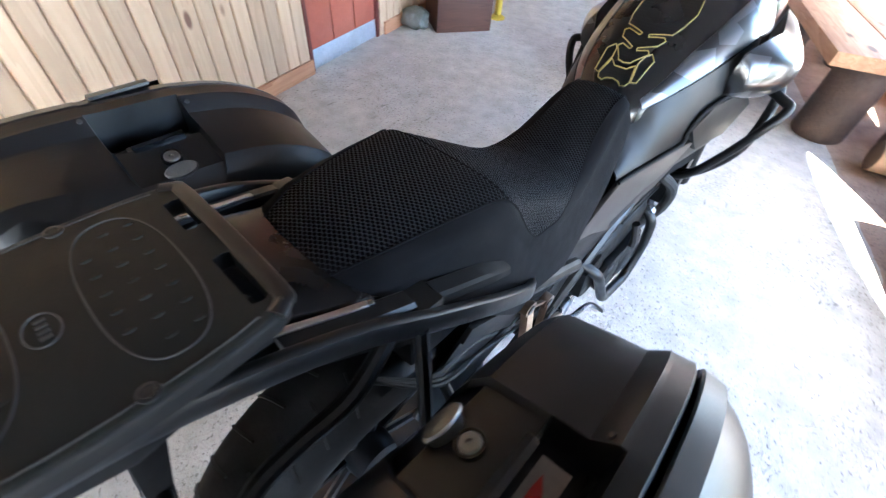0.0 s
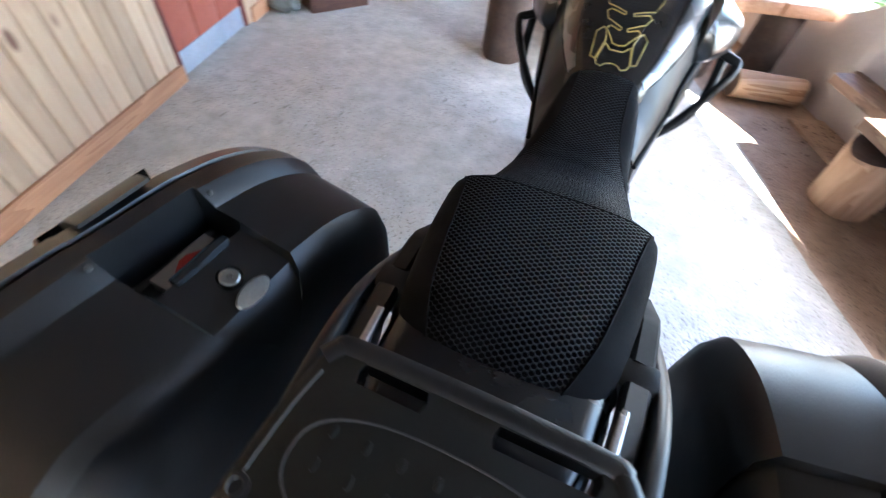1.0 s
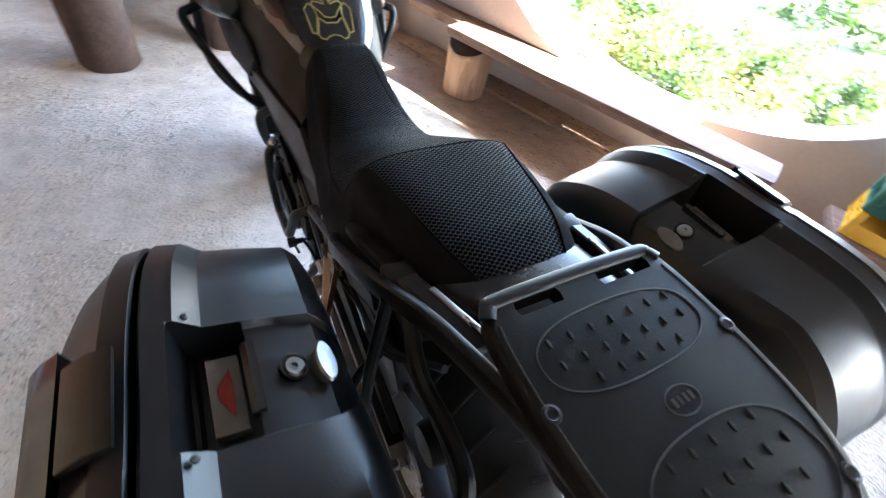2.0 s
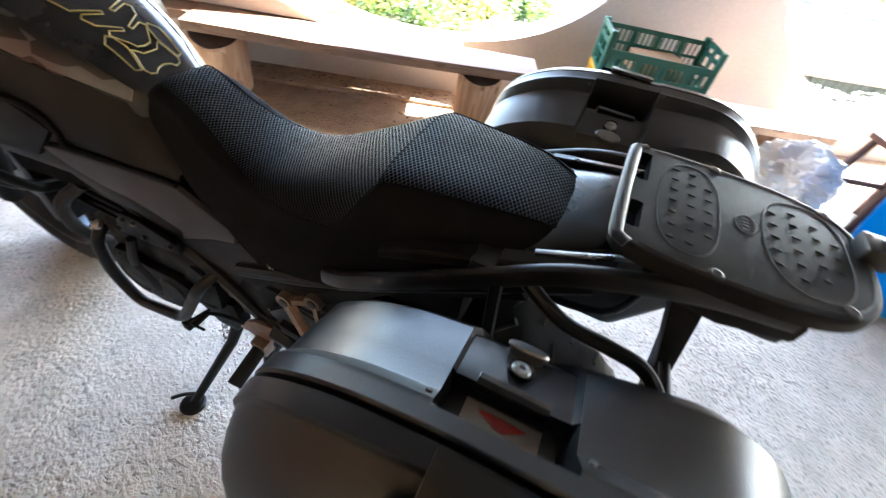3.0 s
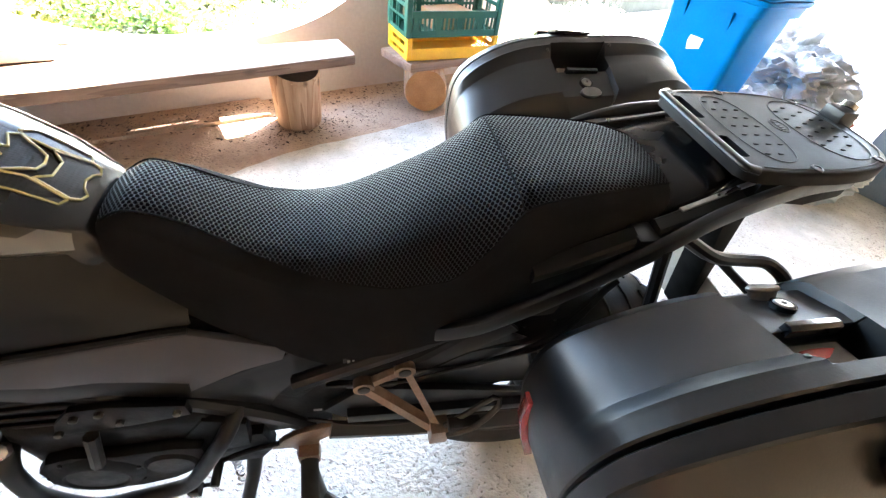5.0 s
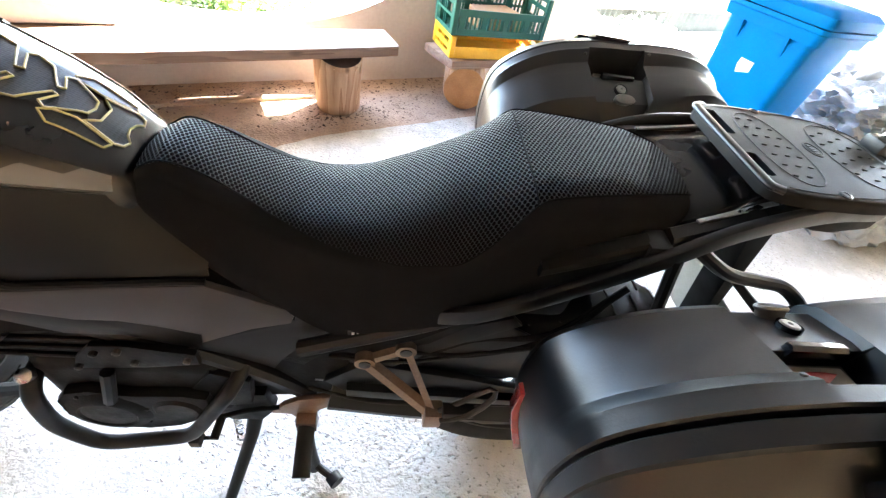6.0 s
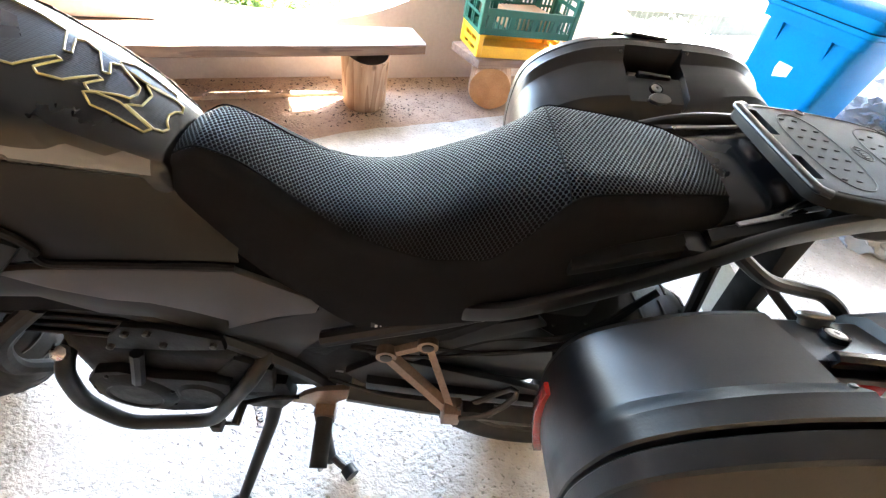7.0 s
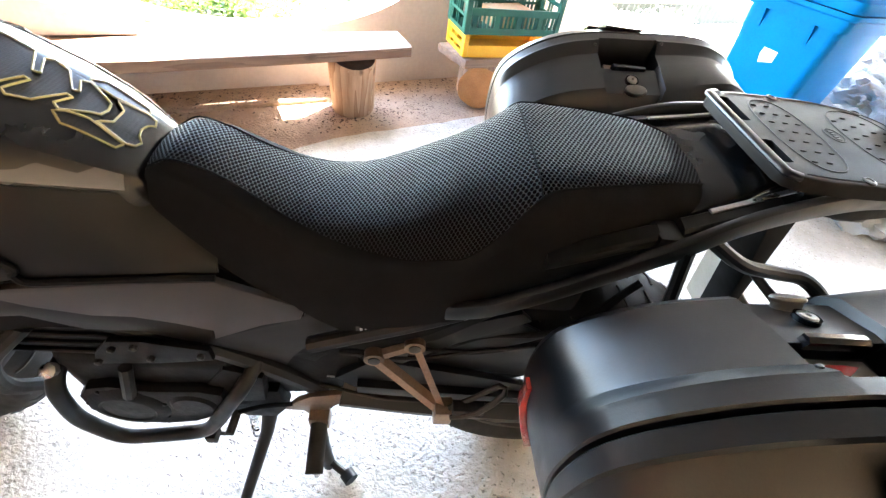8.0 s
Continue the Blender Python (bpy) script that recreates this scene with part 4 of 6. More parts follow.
# mortar flakes and scrapes standing proud of the concrete
def flakes(name, label, count, seed):
    rng = np.random.default_rng(seed)
    verts, faces = [], []
    while len(faces) < count * 5:
        x_, y_ = rng.uniform(-1.9, 1.9), rng.uniform(-2.3, 3.0)
        p_ = Vector((x_, y_, 0))
        rel = p_ - WALL_P
        if rel.dot(WALL_N) > -0.80 or (p_ - WEST_P).dot(Vector((0.965, 0.26, 0))) < 0.06:
            continue
        dens = noise.noise(Vector((x_ * 1.5, y_ * 1.5, 3.0))) * 0.8 + noise.noise(Vector((x_ * 5, y_ * 5, 9.0))) * 0.45
        if dens < rng.uniform(-0.05, 0.45):
            continue
        a_ = rng.normal(0.9, 0.8)
        L_ = 0.0022 + 0.009 * rng.random() ** 2.2
        w_, h_ = L_ * rng.uniform(0.35, 0.8), rng.uniform(0.0012, 0.0045)
        d_, n_ = Vector((math.cos(a_), math.sin(a_), 0)), Vector((-math.sin(a_), math.cos(a_), 0))
        o_ = len(verts)
        verts += [p_ - d_ * L_, p_ - d_ * L_ * 0.3 + n_ * w_, p_ + d_ * L_, p_ + d_ * L_ * 0.2 - n_ * w_ * 0.8, p_ + Vector((0, 0, h_)) + d_ * L_ * rng.uniform(-0.4, 0.4)]
        faces += [(o_, o_ + 3, o_ + 4), (o_ + 3, o_ + 2, o_ + 4), (o_ + 2, o_ + 1, o_ + 4), (o_ + 1, o_, o_ + 4), (o_, o_ + 1, o_ + 2, o_ + 3)]
    me = bpy.data.meshes.new(name)
    me.from_pydata([(v_.x, v_.y, v_.z) for v_ in verts], [], faces)
    me.materials.append(M_FLAKE)
    return tagged(new(name, me), label, "crumbs", kind="stuff")
M_FLAKE = surface("mortar_flakes", (0.35, 0.315, 0.28), (0.62, 0.58, 0.53), 20, 300, (0.8, 0.9), relief=0.2)
def litter(count, seed):
    """Chips of bark and dry leaf bits lying on the dusty strip, most of them by the wall and the posts."""
    rng = np.random.default_rng(seed)
    verts, faces = [], []
    for _ in range(count):
        s_, d_ = rng.uniform(-0.5, 2.7), 0.012 + abs(rng.normal(0, 0.16))
        if rng.random() < 0.3:
            s_, d_ = 0.62 + rng.normal(0, 0.2), 0.40 + rng.normal(0, 0.09)
        if d_ > 0.56 or d_ < 0.01:
            continue
        z_ = 0.0185 if 0.745 < s_ < 2.75 and d_ < 0.213 else 0.0
        a_, L_ = rng.uniform(0, 2 * math.pi), 0.003 + 0.012 * rng.random() ** 2.5
        w_, h_ = L_ * rng.uniform(0.2, 0.6), L_ * rng.uniform(0.1, 0.35) + 0.001
        o_ = len(verts)
        for u_, v_, k_ in ((-1, 0, 0), (0, -1, 0), (1, 0, 0), (0, 1, 0), (0.2, 0.1, 1)):
            verts.append(at(s_ + math.cos(a_) * u_ * L_ - math.sin(a_) * v_ * w_, d_ + math.sin(a_) * u_ * L_ + math.cos(a_) * v_ * w_, z_ + k_ * h_))
        faces += [(o_, o_ + 1, o_ + 4), (o_ + 1, o_ + 2, o_ + 4), (o_ + 2, o_ + 3, o_ + 4), (o_ + 3, o_, o_ + 4), (o_, o_ + 3, o_ + 2, o_ + 1)]
    me = bpy.data.meshes.new("bark_litter")
    me.from_pydata(verts, [], faces)
    me.materials.append(M_STUMP)
    return tagged(new("bark_litter", me), "dark bark chips and dry bits on the dusty floor strip", "litter", kind="stuff")
litter(1500, 33)
flakes("mortar_flakes", "small mortar flakes and ridges on the concrete floor", 24000, 21)

# ---- the motorcycle ----
# built upright, x to its right and y forward, then leant on its stand
BIKE = thing("motorcycle", "black touring motorcycle with side cases, parked on its stand", "motorcycle", pose(0, 0, 0, 0, -2.58, 0))


def mirror(name, maker, mat_, label="", parent=BIKE):
    return [part(name, maker(sx), mat_, parent, label) for sx in (-1, 1)]


# seat under a mesh cover: stations of y, top, shoulder height, hem height, half widths at the shoulder and the hem, half width of the mesh panel, squareness
SEAT = [(0.292, 0.812, 0.798, 0.770, 0.046, 0.050, 0.040, 2.2), (0.275, 0.834, 0.814, 0.765, 0.056, 0.066, 0.046, 2.2), (0.245, 0.849, 0.824, 0.745, 0.063, 0.080, 0.048, 2.3), (0.205, 0.836, 0.806, 0.705, 0.071, 0.092, 0.048, 2.4),
        (0.165, 0.811, 0.782, 0.672, 0.079, 0.100, 0.052, 2.5), (0.125, 0.789, 0.760, 0.648, 0.086, 0.106, 0.062, 2.5), (0.085, 0.779, 0.746, 0.618, 0.094, 0.112, 0.076, 2.5), (0.045, 0.781, 0.737, 0.596, 0.101, 0.117, 0.090, 2.5), (0.005, 0.794, 0.733, 0.584, 0.108, 0.121, 0.102, 2.6),
        (-0.040, 0.815, 0.738, 0.588, 0.114, 0.124, 0.112, 2.7), (-0.080, 0.840, 0.745, 0.612, 0.116, 0.126, 0.1145, 2.6), (-0.110, 0.858, 0.754, 0.640, 0.117, 0.127, 0.1160, 2.6), (-0.135, 0.872, 0.774, 0.664, 0.118, 0.127, 0.1160, 2.7), (-0.155, 0.881, 0.797, 0.688, 0.119, 0.127, 0.1150, 3.0),
        (-0.172, 0.888, 0.820, 0.706, 0.120, 0.127, 0.1110, 3.5), (-0.186, 0.8920, 0.834, 0.718, 0.1205, 0.127, 0.1060, 4.0), (-0.205, 0.8935, 0.842, 0.733, 0.120, 0.126, 0.1000, 3.9), (-0.250, 0.8955, 0.850, 0.762, 0.117, 0.123, 0.0920, 3.4), (-0.300, 0.8965, 0.854, 0.786, 0.111, 0.118, 0.0840, 3.2), (-0.350, 0.895, 0.855, 0.804, 0.103, 0.110, 0.0740, 3.0), (-0.390, 0.887, 0.850, 0.818, 0.092, 0.098, 0.0600, 2.8),
        (-0.425, 0.876, 0.845, 0.826, 0.076, 0.080, 0.0460, 2.6), (-0.445, 0.862, 0.842, 0.830, 0.056, 0.058, 0.0340, 2.4)]
SEAT_Y = np.array([s_[0] for s_ in SEAT])[::-1]
SEAT_COLS = [np.array([s_[k] for s_ in SEAT])[::-1] for k in range(1, 8)]
def seat_at(y):
    return [float(np.interp(y, SEAT_Y, c_)) for c_ in SEAT_COLS]
def seat_top(x, y, lift=0.0):
    """A place on the seat's crown between its shoulders."""
    zt, zs, _, ws, _, _, n_ = seat_at(y)
    return (x, y, zt - (zt - zs) * (1 - max(0.0, 1 - (abs(x) / ws) ** n_) ** (1 / n_)) + lift)
def seat_mesh():
    b_ = bmesh.new()
    uvl = b_.loops.layers.uv.new("cloth")
    NT, NR, NS = 12, 9, 6
    run, rows, prev = 0.0, [], None
    for y in sorted(set(np.linspace(SEAT[0][0], SEAT[-1][0], 70)) | {-0.1785, -0.1815}, reverse=True):
        zt, zs, zh, ws, wh, wm, n_ = seat_at(y)
        if prev is not None:
            run += math.hypot(y - prev[0], zt - prev[1])
        prev = (y, zt)
        half = [(wm * k / NT, seat_top(wm * k / NT, y)[2]) for k in range(NT + 1)]
        a0 = math.asin(min(1.0, (wm / ws) ** (n_ / 2)))
        for k in range(1, NR + 1):
            a = a0 + (math.pi / 2 - a0) * k / NR
            half.append((ws * math.sin(a) ** (2 / n_), zt - (zt - zs) * (1 - max(0.0, math.cos(a)) ** (2 / n_))))
        for k in range(1, NS + 1):
            f_ = k / NS
            half.append((ws + (wh - ws) * f_ + 0.007 * math.sin(math.pi * f_), zs + (zh - zs) * f_))
        pts = [(-x_, z_) for x_, z_ in half[::-1]] + half[1:]
        arc, acc = [], 0.0
        for k, p_ in enumerate(pts):
            if k:
                acc += math.hypot(p_[0] - pts[k - 1][0], p_[1] - pts[k - 1][1])
            arc.append(acc)
        mid = arc[len(pts) // 2]
        rows.append(([b_.verts.new((p_[0], y, p_[1])) for p_ in pts], [(run, t_ - mid) for t_ in arc]))
    for (a, ua), (b, ub) in zip(rows, rows[1:]):
        for k in range(len(a) - 1):
            f_ = b_.faces.new((a[k], a[k + 1], b[k + 1], b[k]))
            f_.material_index = 0 if NS + NR <= k < len(a) - 1 - NS - NR else 1
            for lp, uv_ in zip(f_.loops, (ua[k], ua[k + 1], ub[k + 1], ub[k])):
                lp[uvl].uv = uv_
    for r_, flip in ((rows[0][0], False), (rows[-1][0], True)):
        f_ = b_.faces.new(r_ if not flip else r_[::-1])
        f_.material_index = 1
    return b_
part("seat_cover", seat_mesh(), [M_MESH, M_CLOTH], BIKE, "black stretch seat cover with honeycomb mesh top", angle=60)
part("cross_seam", tube([seat_top(x_, -0.180 - 0.25 * x_ * x_, 0.0) for x_ in np.linspace(-0.108, 0.108, 31)], 0.0011, 6, smooth=0), M_CLOTH, BIKE, "sewn seam across the seat cover")
def seam(sx):
    return tube([seat_top(sx * s_[6], s_[0], 0.0002) for s_ in SEAT[1:-1]], 0.0012, 6)
mirror("seam", seam, M_CLOTH)
# fuel tank
TANK = [(0.262, 0.800, 0.70, 0.054), (0.290, 0.840, 0.69, 0.078), (0.33, 0.872, 0.69, 0.102), (0.38, 0.899, 0.69, 0.122), (0.44, 0.925, 0.69, 0.139), (0.50, 0.947, 0.69, 0.152), (0.56, 0.965, 0.69, 0.162), (0.62, 0.977, 0.69, 0.167), (0.70, 0.983, 0.70, 0.166), (0.77, 0.972, 0.72, 0.150), (0.80, 0.950, 0.76, 0.130)]
rings = []
for y, zt, zb, w_ in TANK:
    ring = []
    for k in range(17):
        a = math.pi * k / 16 - math.pi / 2
        sn, cs = math.sin(a), math.cos(a)
        ring.append((w_ * math.copysign(abs(sn) ** 0.72, sn), y, zb + 0.07 + (zt - zb - 0.07) * abs(cs) ** 0.62))
    ring += [(w_ * 0.9, y, zb), (-w_ * 0.9, y, zb)]
    rings.append(ring)
part("fuel_tank", loft(rings), M_TANK, BIKE, "dark grey metallic fuel tank", angle=50)


def tank_top(x, y, lift=0.0):
    """A place on the tank's upper skin."""
    ys = [t_[0] for t_ in TANK]
    zt, zb, w_ = (float(np.interp(y, ys, [t_[k] for t_ in TANK])) for k in (1, 2, 3))
    sn = min(abs(x) / w_, 0.999) ** (1 / 0.72)
    return (x, y, zb + 0.07 + (zt - zb - 0.07) * math.sqrt(max(1 - sn * sn, 0)) ** 0.62 + lift)


def pad_piece(outline, lift):
    """A thin pad of that outline laid on the tank: a fan of small faces with a raised edge."""
    b_ = bmesh.new()
    dense = []
    for (x0, y0), (x1, y1) in zip(outline, outline[1:] + outline[:1]):
        for k in range(4):
            dense.append((x0 + (x1 - x0) * k / 4, y0 + (y1 - y0) * k / 4))
    top = [b_.verts.new(tank_top(x, y, lift)) for x, y in dense]
    low = [b_.verts.new(tank_top(x, y, -0.001)) for x, y in dense]
    n_ = len(dense)
    f_ = b_.faces.new(top)
    for k in range(n_):
        b_.faces.new((low[k], low[(k + 1) % n_], top[(k + 1) % n_], top[k]))
    bmesh.ops.triangulate(b_, faces=[f_])
    return b_, [Vector(tank_top(x, y, lift)) for x, y in dense]
PAD = [  # outlines (x, y) of the pad's pieces, right half; mirrored
    [(0.0, 0.294), (0.011, 0.292), (0.019, 0.288), (0.028, 0.290), (0.032, 0.297), (0.024, 0.323), (0.012, 0.3135), (0.0, 0.3135)],
    [(0.034, 0.298), (0.043, 0.302), (0.048, 0.343), (0.037, 0.353), (0.030, 0.345), (0.026, 0.327)],
    [(0.0, 0.322), (0.012, 0.324), (0.023, 0.338), (0.032, 0.350), (0.026, 0.3565), (0.007, 0.349), (0.005, 0.3545), (0.035, 0.370), (0.042, 0.386), (0.036, 0.392), (0.009, 0.382), (0.007, 0.388), (0.044, 0.404), (0.052, 0.430), (0.056, 0.470), (0.046, 0.515), (0.020, 0.530), (0.0, 0.522)],
]
pad = None
for k, half in enumerate(PAD):
    outs = []
    if half[0][0] == 0.0:
        outs.append(half + [(-x, y) for x, y in half[::-1] if x > 0])
    else:
        outs += [half, [(-x, y) for x, y in half]]
    for o_ in outs:
        b_, edge = pad_piece(o_, 0.0022)
        if pad is None:
            pad = part("tank_pad", b_, M_CARBON, BIKE, "black vinyl tank pad with yellow piping", angle=20)
        else:
            part("pad_piece", b_, M_CARBON, pad, angle=20)
        part("piping", tube([e_ + Vector((0, 0, 0.0006)) for e_ in edge + edge[:1]], 0.0013, 6, smooth=0), M_GOLD, pad, "thin yellow piping")


def skin_x(y):
    """How far the side bodywork stands out at y."""
    return 0.094 + max(0.0, y - 0.20) * 0.20


def panel(poly, thick, off, bevel=0.004):
    """A body panel: an outline of (y, z) that follows the flank."""
    def make(sx):
        b_ = prism(poly, 0.0, thick, "x", bevel)
        for v_ in b_.verts:
            v_.co.x = sx * (skin_x(v_.co.y) + off + v_.co.x)
        return b_
    return make


mirror("inner_skirt", panel([(0.09, 0.60), (0.60, 0.60), (0.62, 0.74), (0.40, 0.74), (0.30, 0.715), (0.22, 0.69), (0.14, 0.65)], 0.010, -0.026, 0.002), M_CLOTH, "black inner skirt")
def flank(sx):
    """The side skin that runs from the tank's shoulder down to the grey panel."""
    ys = [t_[0] for t_ in TANK]
    rows_ = []
    for y in np.linspace(0.206, 0.61, 22):
        zt, w_ = (float(np.interp(y, ys, [t_[k] for t_ in TANK])) for k in (1, 3))
        xt, ztop = 0.93 * w_ + 0.0025, 0.76 + 0.59 * (zt - 0.76)
        if y < 0.30:  # tucked under the seat's hem
            xt, ztop = float(np.interp(y, (0.206, 0.245, 0.275, 0.30), (0.078, 0.066, 0.060, xt))), float(np.interp(y, (0.206, 0.245, 0.275, 0.30), (0.728, 0.768, 0.788, ztop)))
        xb, zb = skin_x(y) + 0.008, float(np.interp(y, (0.206, 0.24, 0.30, 0.40, 0.47, 0.61), (0.705, 0.711, 0.716, 0.724, 0.716, 0.690)))
        rows_.append([(sx * (xt + (xb - xt) * t_ + 0.007 * math.sin(math.pi * t_)), y, ztop + (zb - ztop) * t_) for t_ in (0, 0.15, 0.35, 0.55, 0.75, 0.92, 1.0)])
    b_ = loft(rows_, caps=False, closed=False)
    bmesh.ops.recalc_face_normals(b_, faces=b_.faces[:])
    bmesh.ops.solidify(b_, geom=b_.faces[:], thickness=0.004)
    return b_
def shoulder(sx):
    """The patterned band between the tank's top and the knee panel."""
    rows_ = []
    for y in np.linspace(0.292, 0.60, 20):
        w_ = float(np.interp(y, [t_[0] for t_ in TANK], [t_[3] for t_ in TANK]))
        f0 = float(np.interp(y, (0.292, 0.40, 0.60), (0.80, 0.70, 0.66)))
        line = [tank_top(w_ * (f0 + (0.925 - f0) * k / 5), y, 0.0022) for k in range(6)]
        rows_.append([(sx * (x_ + 0.001), y_, z_) for x_, y_, z_ in line])
    b_ = loft(rows_, caps=False, closed=False)
    bmesh.ops.recalc_face_normals(b_, faces=b_.faces[:])
    bmesh.ops.solidify(b_, geom=b_.faces[:], thickness=0.003)
    return b_
for sx in (-1, 1):
    part("knee_panel", flank(sx), M_KNEE, BIKE, "dark satin knee panel", angle=50)
    part("tank_shoulder", shoulder(sx), M_CAMO, BIKE, "dark gloss tank shoulder with grey patches", angle=50)
mirror("side_panel", panel([(0.101, 0.638), (0.213, 0.693), (0.30, 0.703), (0.36, 0.708), (0.423, 0.713), (0.462, 0.710), (0.42, 0.676), (0.368, 0.646), (0.326, 0.634), (0.283, 0.609), (0.241, 0.579), (0.245, 0.556), (0.17, 0.588), (0.112, 0.609)], 0.012, 0.002), M_SILVER, "grey satin side panel")
mirror("lower_cowl", panel([(0.60, 0.700), (0.47, 0.702), (0.426, 0.668), (0.368, 0.637), (0.326, 0.625), (0.283, 0.600), (0.249, 0.572), (0.250, 0.547), (0.17, 0.580), (0.110, 0.601), (0.098, 0.632), (0.05, 0.605), (0.02, 0.59), (0.05, 0.52), (0.105, 0.456), (0.140, 0.47), (0.175, 0.40), (0.211, 0.40), (0.255, 0.48), (0.28, 0.535), (0.34, 0.582), (0.40, 0.602), (0.45, 0.645), (0.58, 0.66)], 0.018, -0.016), M_DKPANEL, "graphite lower cowl")
mirror("intake_cover", panel([(0.41, 0.752), (0.46, 0.79), (0.58, 0.80), (0.64, 0.75), (0.58, 0.69), (0.47, 0.686)], 0.014, 0.004, 0.005), M_KNEE, "satin dark grey intake cover")
mirror("trim_line", lambda sx: tube([(sx * (skin_x(y) + 0.012), y, z) for y, z in ((0.210, 0.699), (0.24, 0.704), (0.30, 0.709), (0.36, 0.715), (0.40, 0.720), (0.408, 0.735), (0.405, 0.748), (0.44, 0.785), (0.56, 0.805), (0.62, 0.80))], 0.005, 8), M_MATT, "black trim bead")
def wing(sx):
    """The swelling fairing panel beside the tank, smooth along and across."""
    secs = []
    for y, x0, x1, z0, z1 in ((0.50, 0.150, 0.185, 0.80, 0.885), (0.58, 0.165, 0.225, 0.78, 0.895), (0.66, 0.17, 0.245, 0.77, 0.89), (0.74, 0.165, 0.235, 0.79, 0.88), (0.84, 0.14, 0.19, 0.82, 0.90)):
        secs.append(spline([(sx * x0, y, z0), (sx * (x0 * 0.4 + x1 * 0.6), y, z0 + 0.004), (sx * x1, y, (z0 * 0.7 + z1 * 0.3)), (sx * (x1 - 0.008), y, (z0 * 0.3 + z1 * 0.7)), (sx * (x0 + 0.01), y, z1)], 4))
    cols = [spline([sec[k] for sec in secs], 4) for k in range(len(secs[0]))]
    return loft([[c_[i] for c_ in cols] for i in range(len(cols[0]))])
for sx in (-1, 1):
    part("front_fairing", wing(sx), M_CAMO, BIKE, "blue-grey patterned gloss front fairing", angle=75)

# nose, bars and fork
nose = []
for y, w_, z0, z1 in ((0.78, 0.10, 0.80, 0.96), (0.86, 0.13, 0.78, 1.0), (0.94, 0.13, 0.76, 1.0), (1.02, 0.10, 0.77, 0.95), (1.07, 0.05, 0.80, 0.88)):
    nose.append([(w_ * math.copysign(abs(math.sin(a)) ** 0.7, math.sin(a)), y, (z0 + z1) / 2 + (z1 - z0) / 2 * math.copysign(abs(math.cos(a)) ** 0.7, math.cos(a))) for a in (2 * math.pi * k / 20 for k in range(20))])
part("nose_fairing", loft(nose), M_BLACK_GLOSS, BIKE, "black nose fairing", angle=50)
part("headlight", lathe([(0.001, 0.0), (0.05, 0.004), (0.062, -0.01), (0.062, -0.03)], (0, 1.068, 0.86), (0, 1, 0.1), 24), M_GLASS, BIKE, "dark headlight lens")
rows_ = []
for k in range(9):
    a = radians(-60 + 15 * k)
    rows_.append([(0.17 * math.sin(a) * (1 - 0.35 * t_), 0.93 + 0.07 * math.cos(a) - 0.10 * t_, 0.97 + 0.24 * t_ * (1 - 0.25 * abs(math.sin(a)))) for t_ in (0, 0.3, 0.6, 1.0)])
bm = loft(rows_, caps=False, closed=False)
bmesh.ops.solidify(bm, geom=bm.faces[:], thickness=0.004)
part("windscreen", bm, M_GLASS, BIKE, "smoked windscreen")
part("handlebar", tube([(-0.38, 0.60, 1.06), (-0.26, 0.63, 1.07), (-0.12, 0.69, 1.04), (0.12, 0.69, 1.04), (0.26, 0.63, 1.07), (0.38, 0.60, 1.06)], 0.011, 10), M_TUBE, BIKE)
mirror("grip", lambda sx: rod((sx * 0.27, 0.627, 1.069), (sx * 0.40, 0.595, 1.058), 0.017), M_RUBBER)
mirror("mirror", lambda sx: tube([(sx * 0.25, 0.64, 1.08), (sx * 0.28, 0.67, 1.16), (sx * 0.30, 0.68, 1.22)], 0.006, 8, bm=lathe([(0.001, -0.012), (0.05, -0.008), (0.052, 0.004), (0.001, 0.006)], (sx * 0.33, 0.68, 1.25), (0, -1, 0.1), 20)), M_BLACK, "round black mirror")
mirror("lever", lambda sx: tube([(sx * 0.25, 0.66, 1.065), (sx * 0.30, 0.665, 1.06), (sx * 0.39, 0.635, 1.05)], 0.006, 8), M_TUBE)
part("instrument", box(-0.075, 0.075, 0.80, 0.83, 1.0, 1.075, 0.01), M_BLACK_GLOSS, BIKE, "dark instrument display")
mirror("fork_leg", lambda sx: rod((sx * 0.10, 0.74, 0.98), (sx * 0.10, 0.985, 0.31), 0.027, bm=rod((sx * 0.10, 0.74, 0.98), (sx * 0.10, 0.86, 0.65), 0.031)), M_ENGINE)


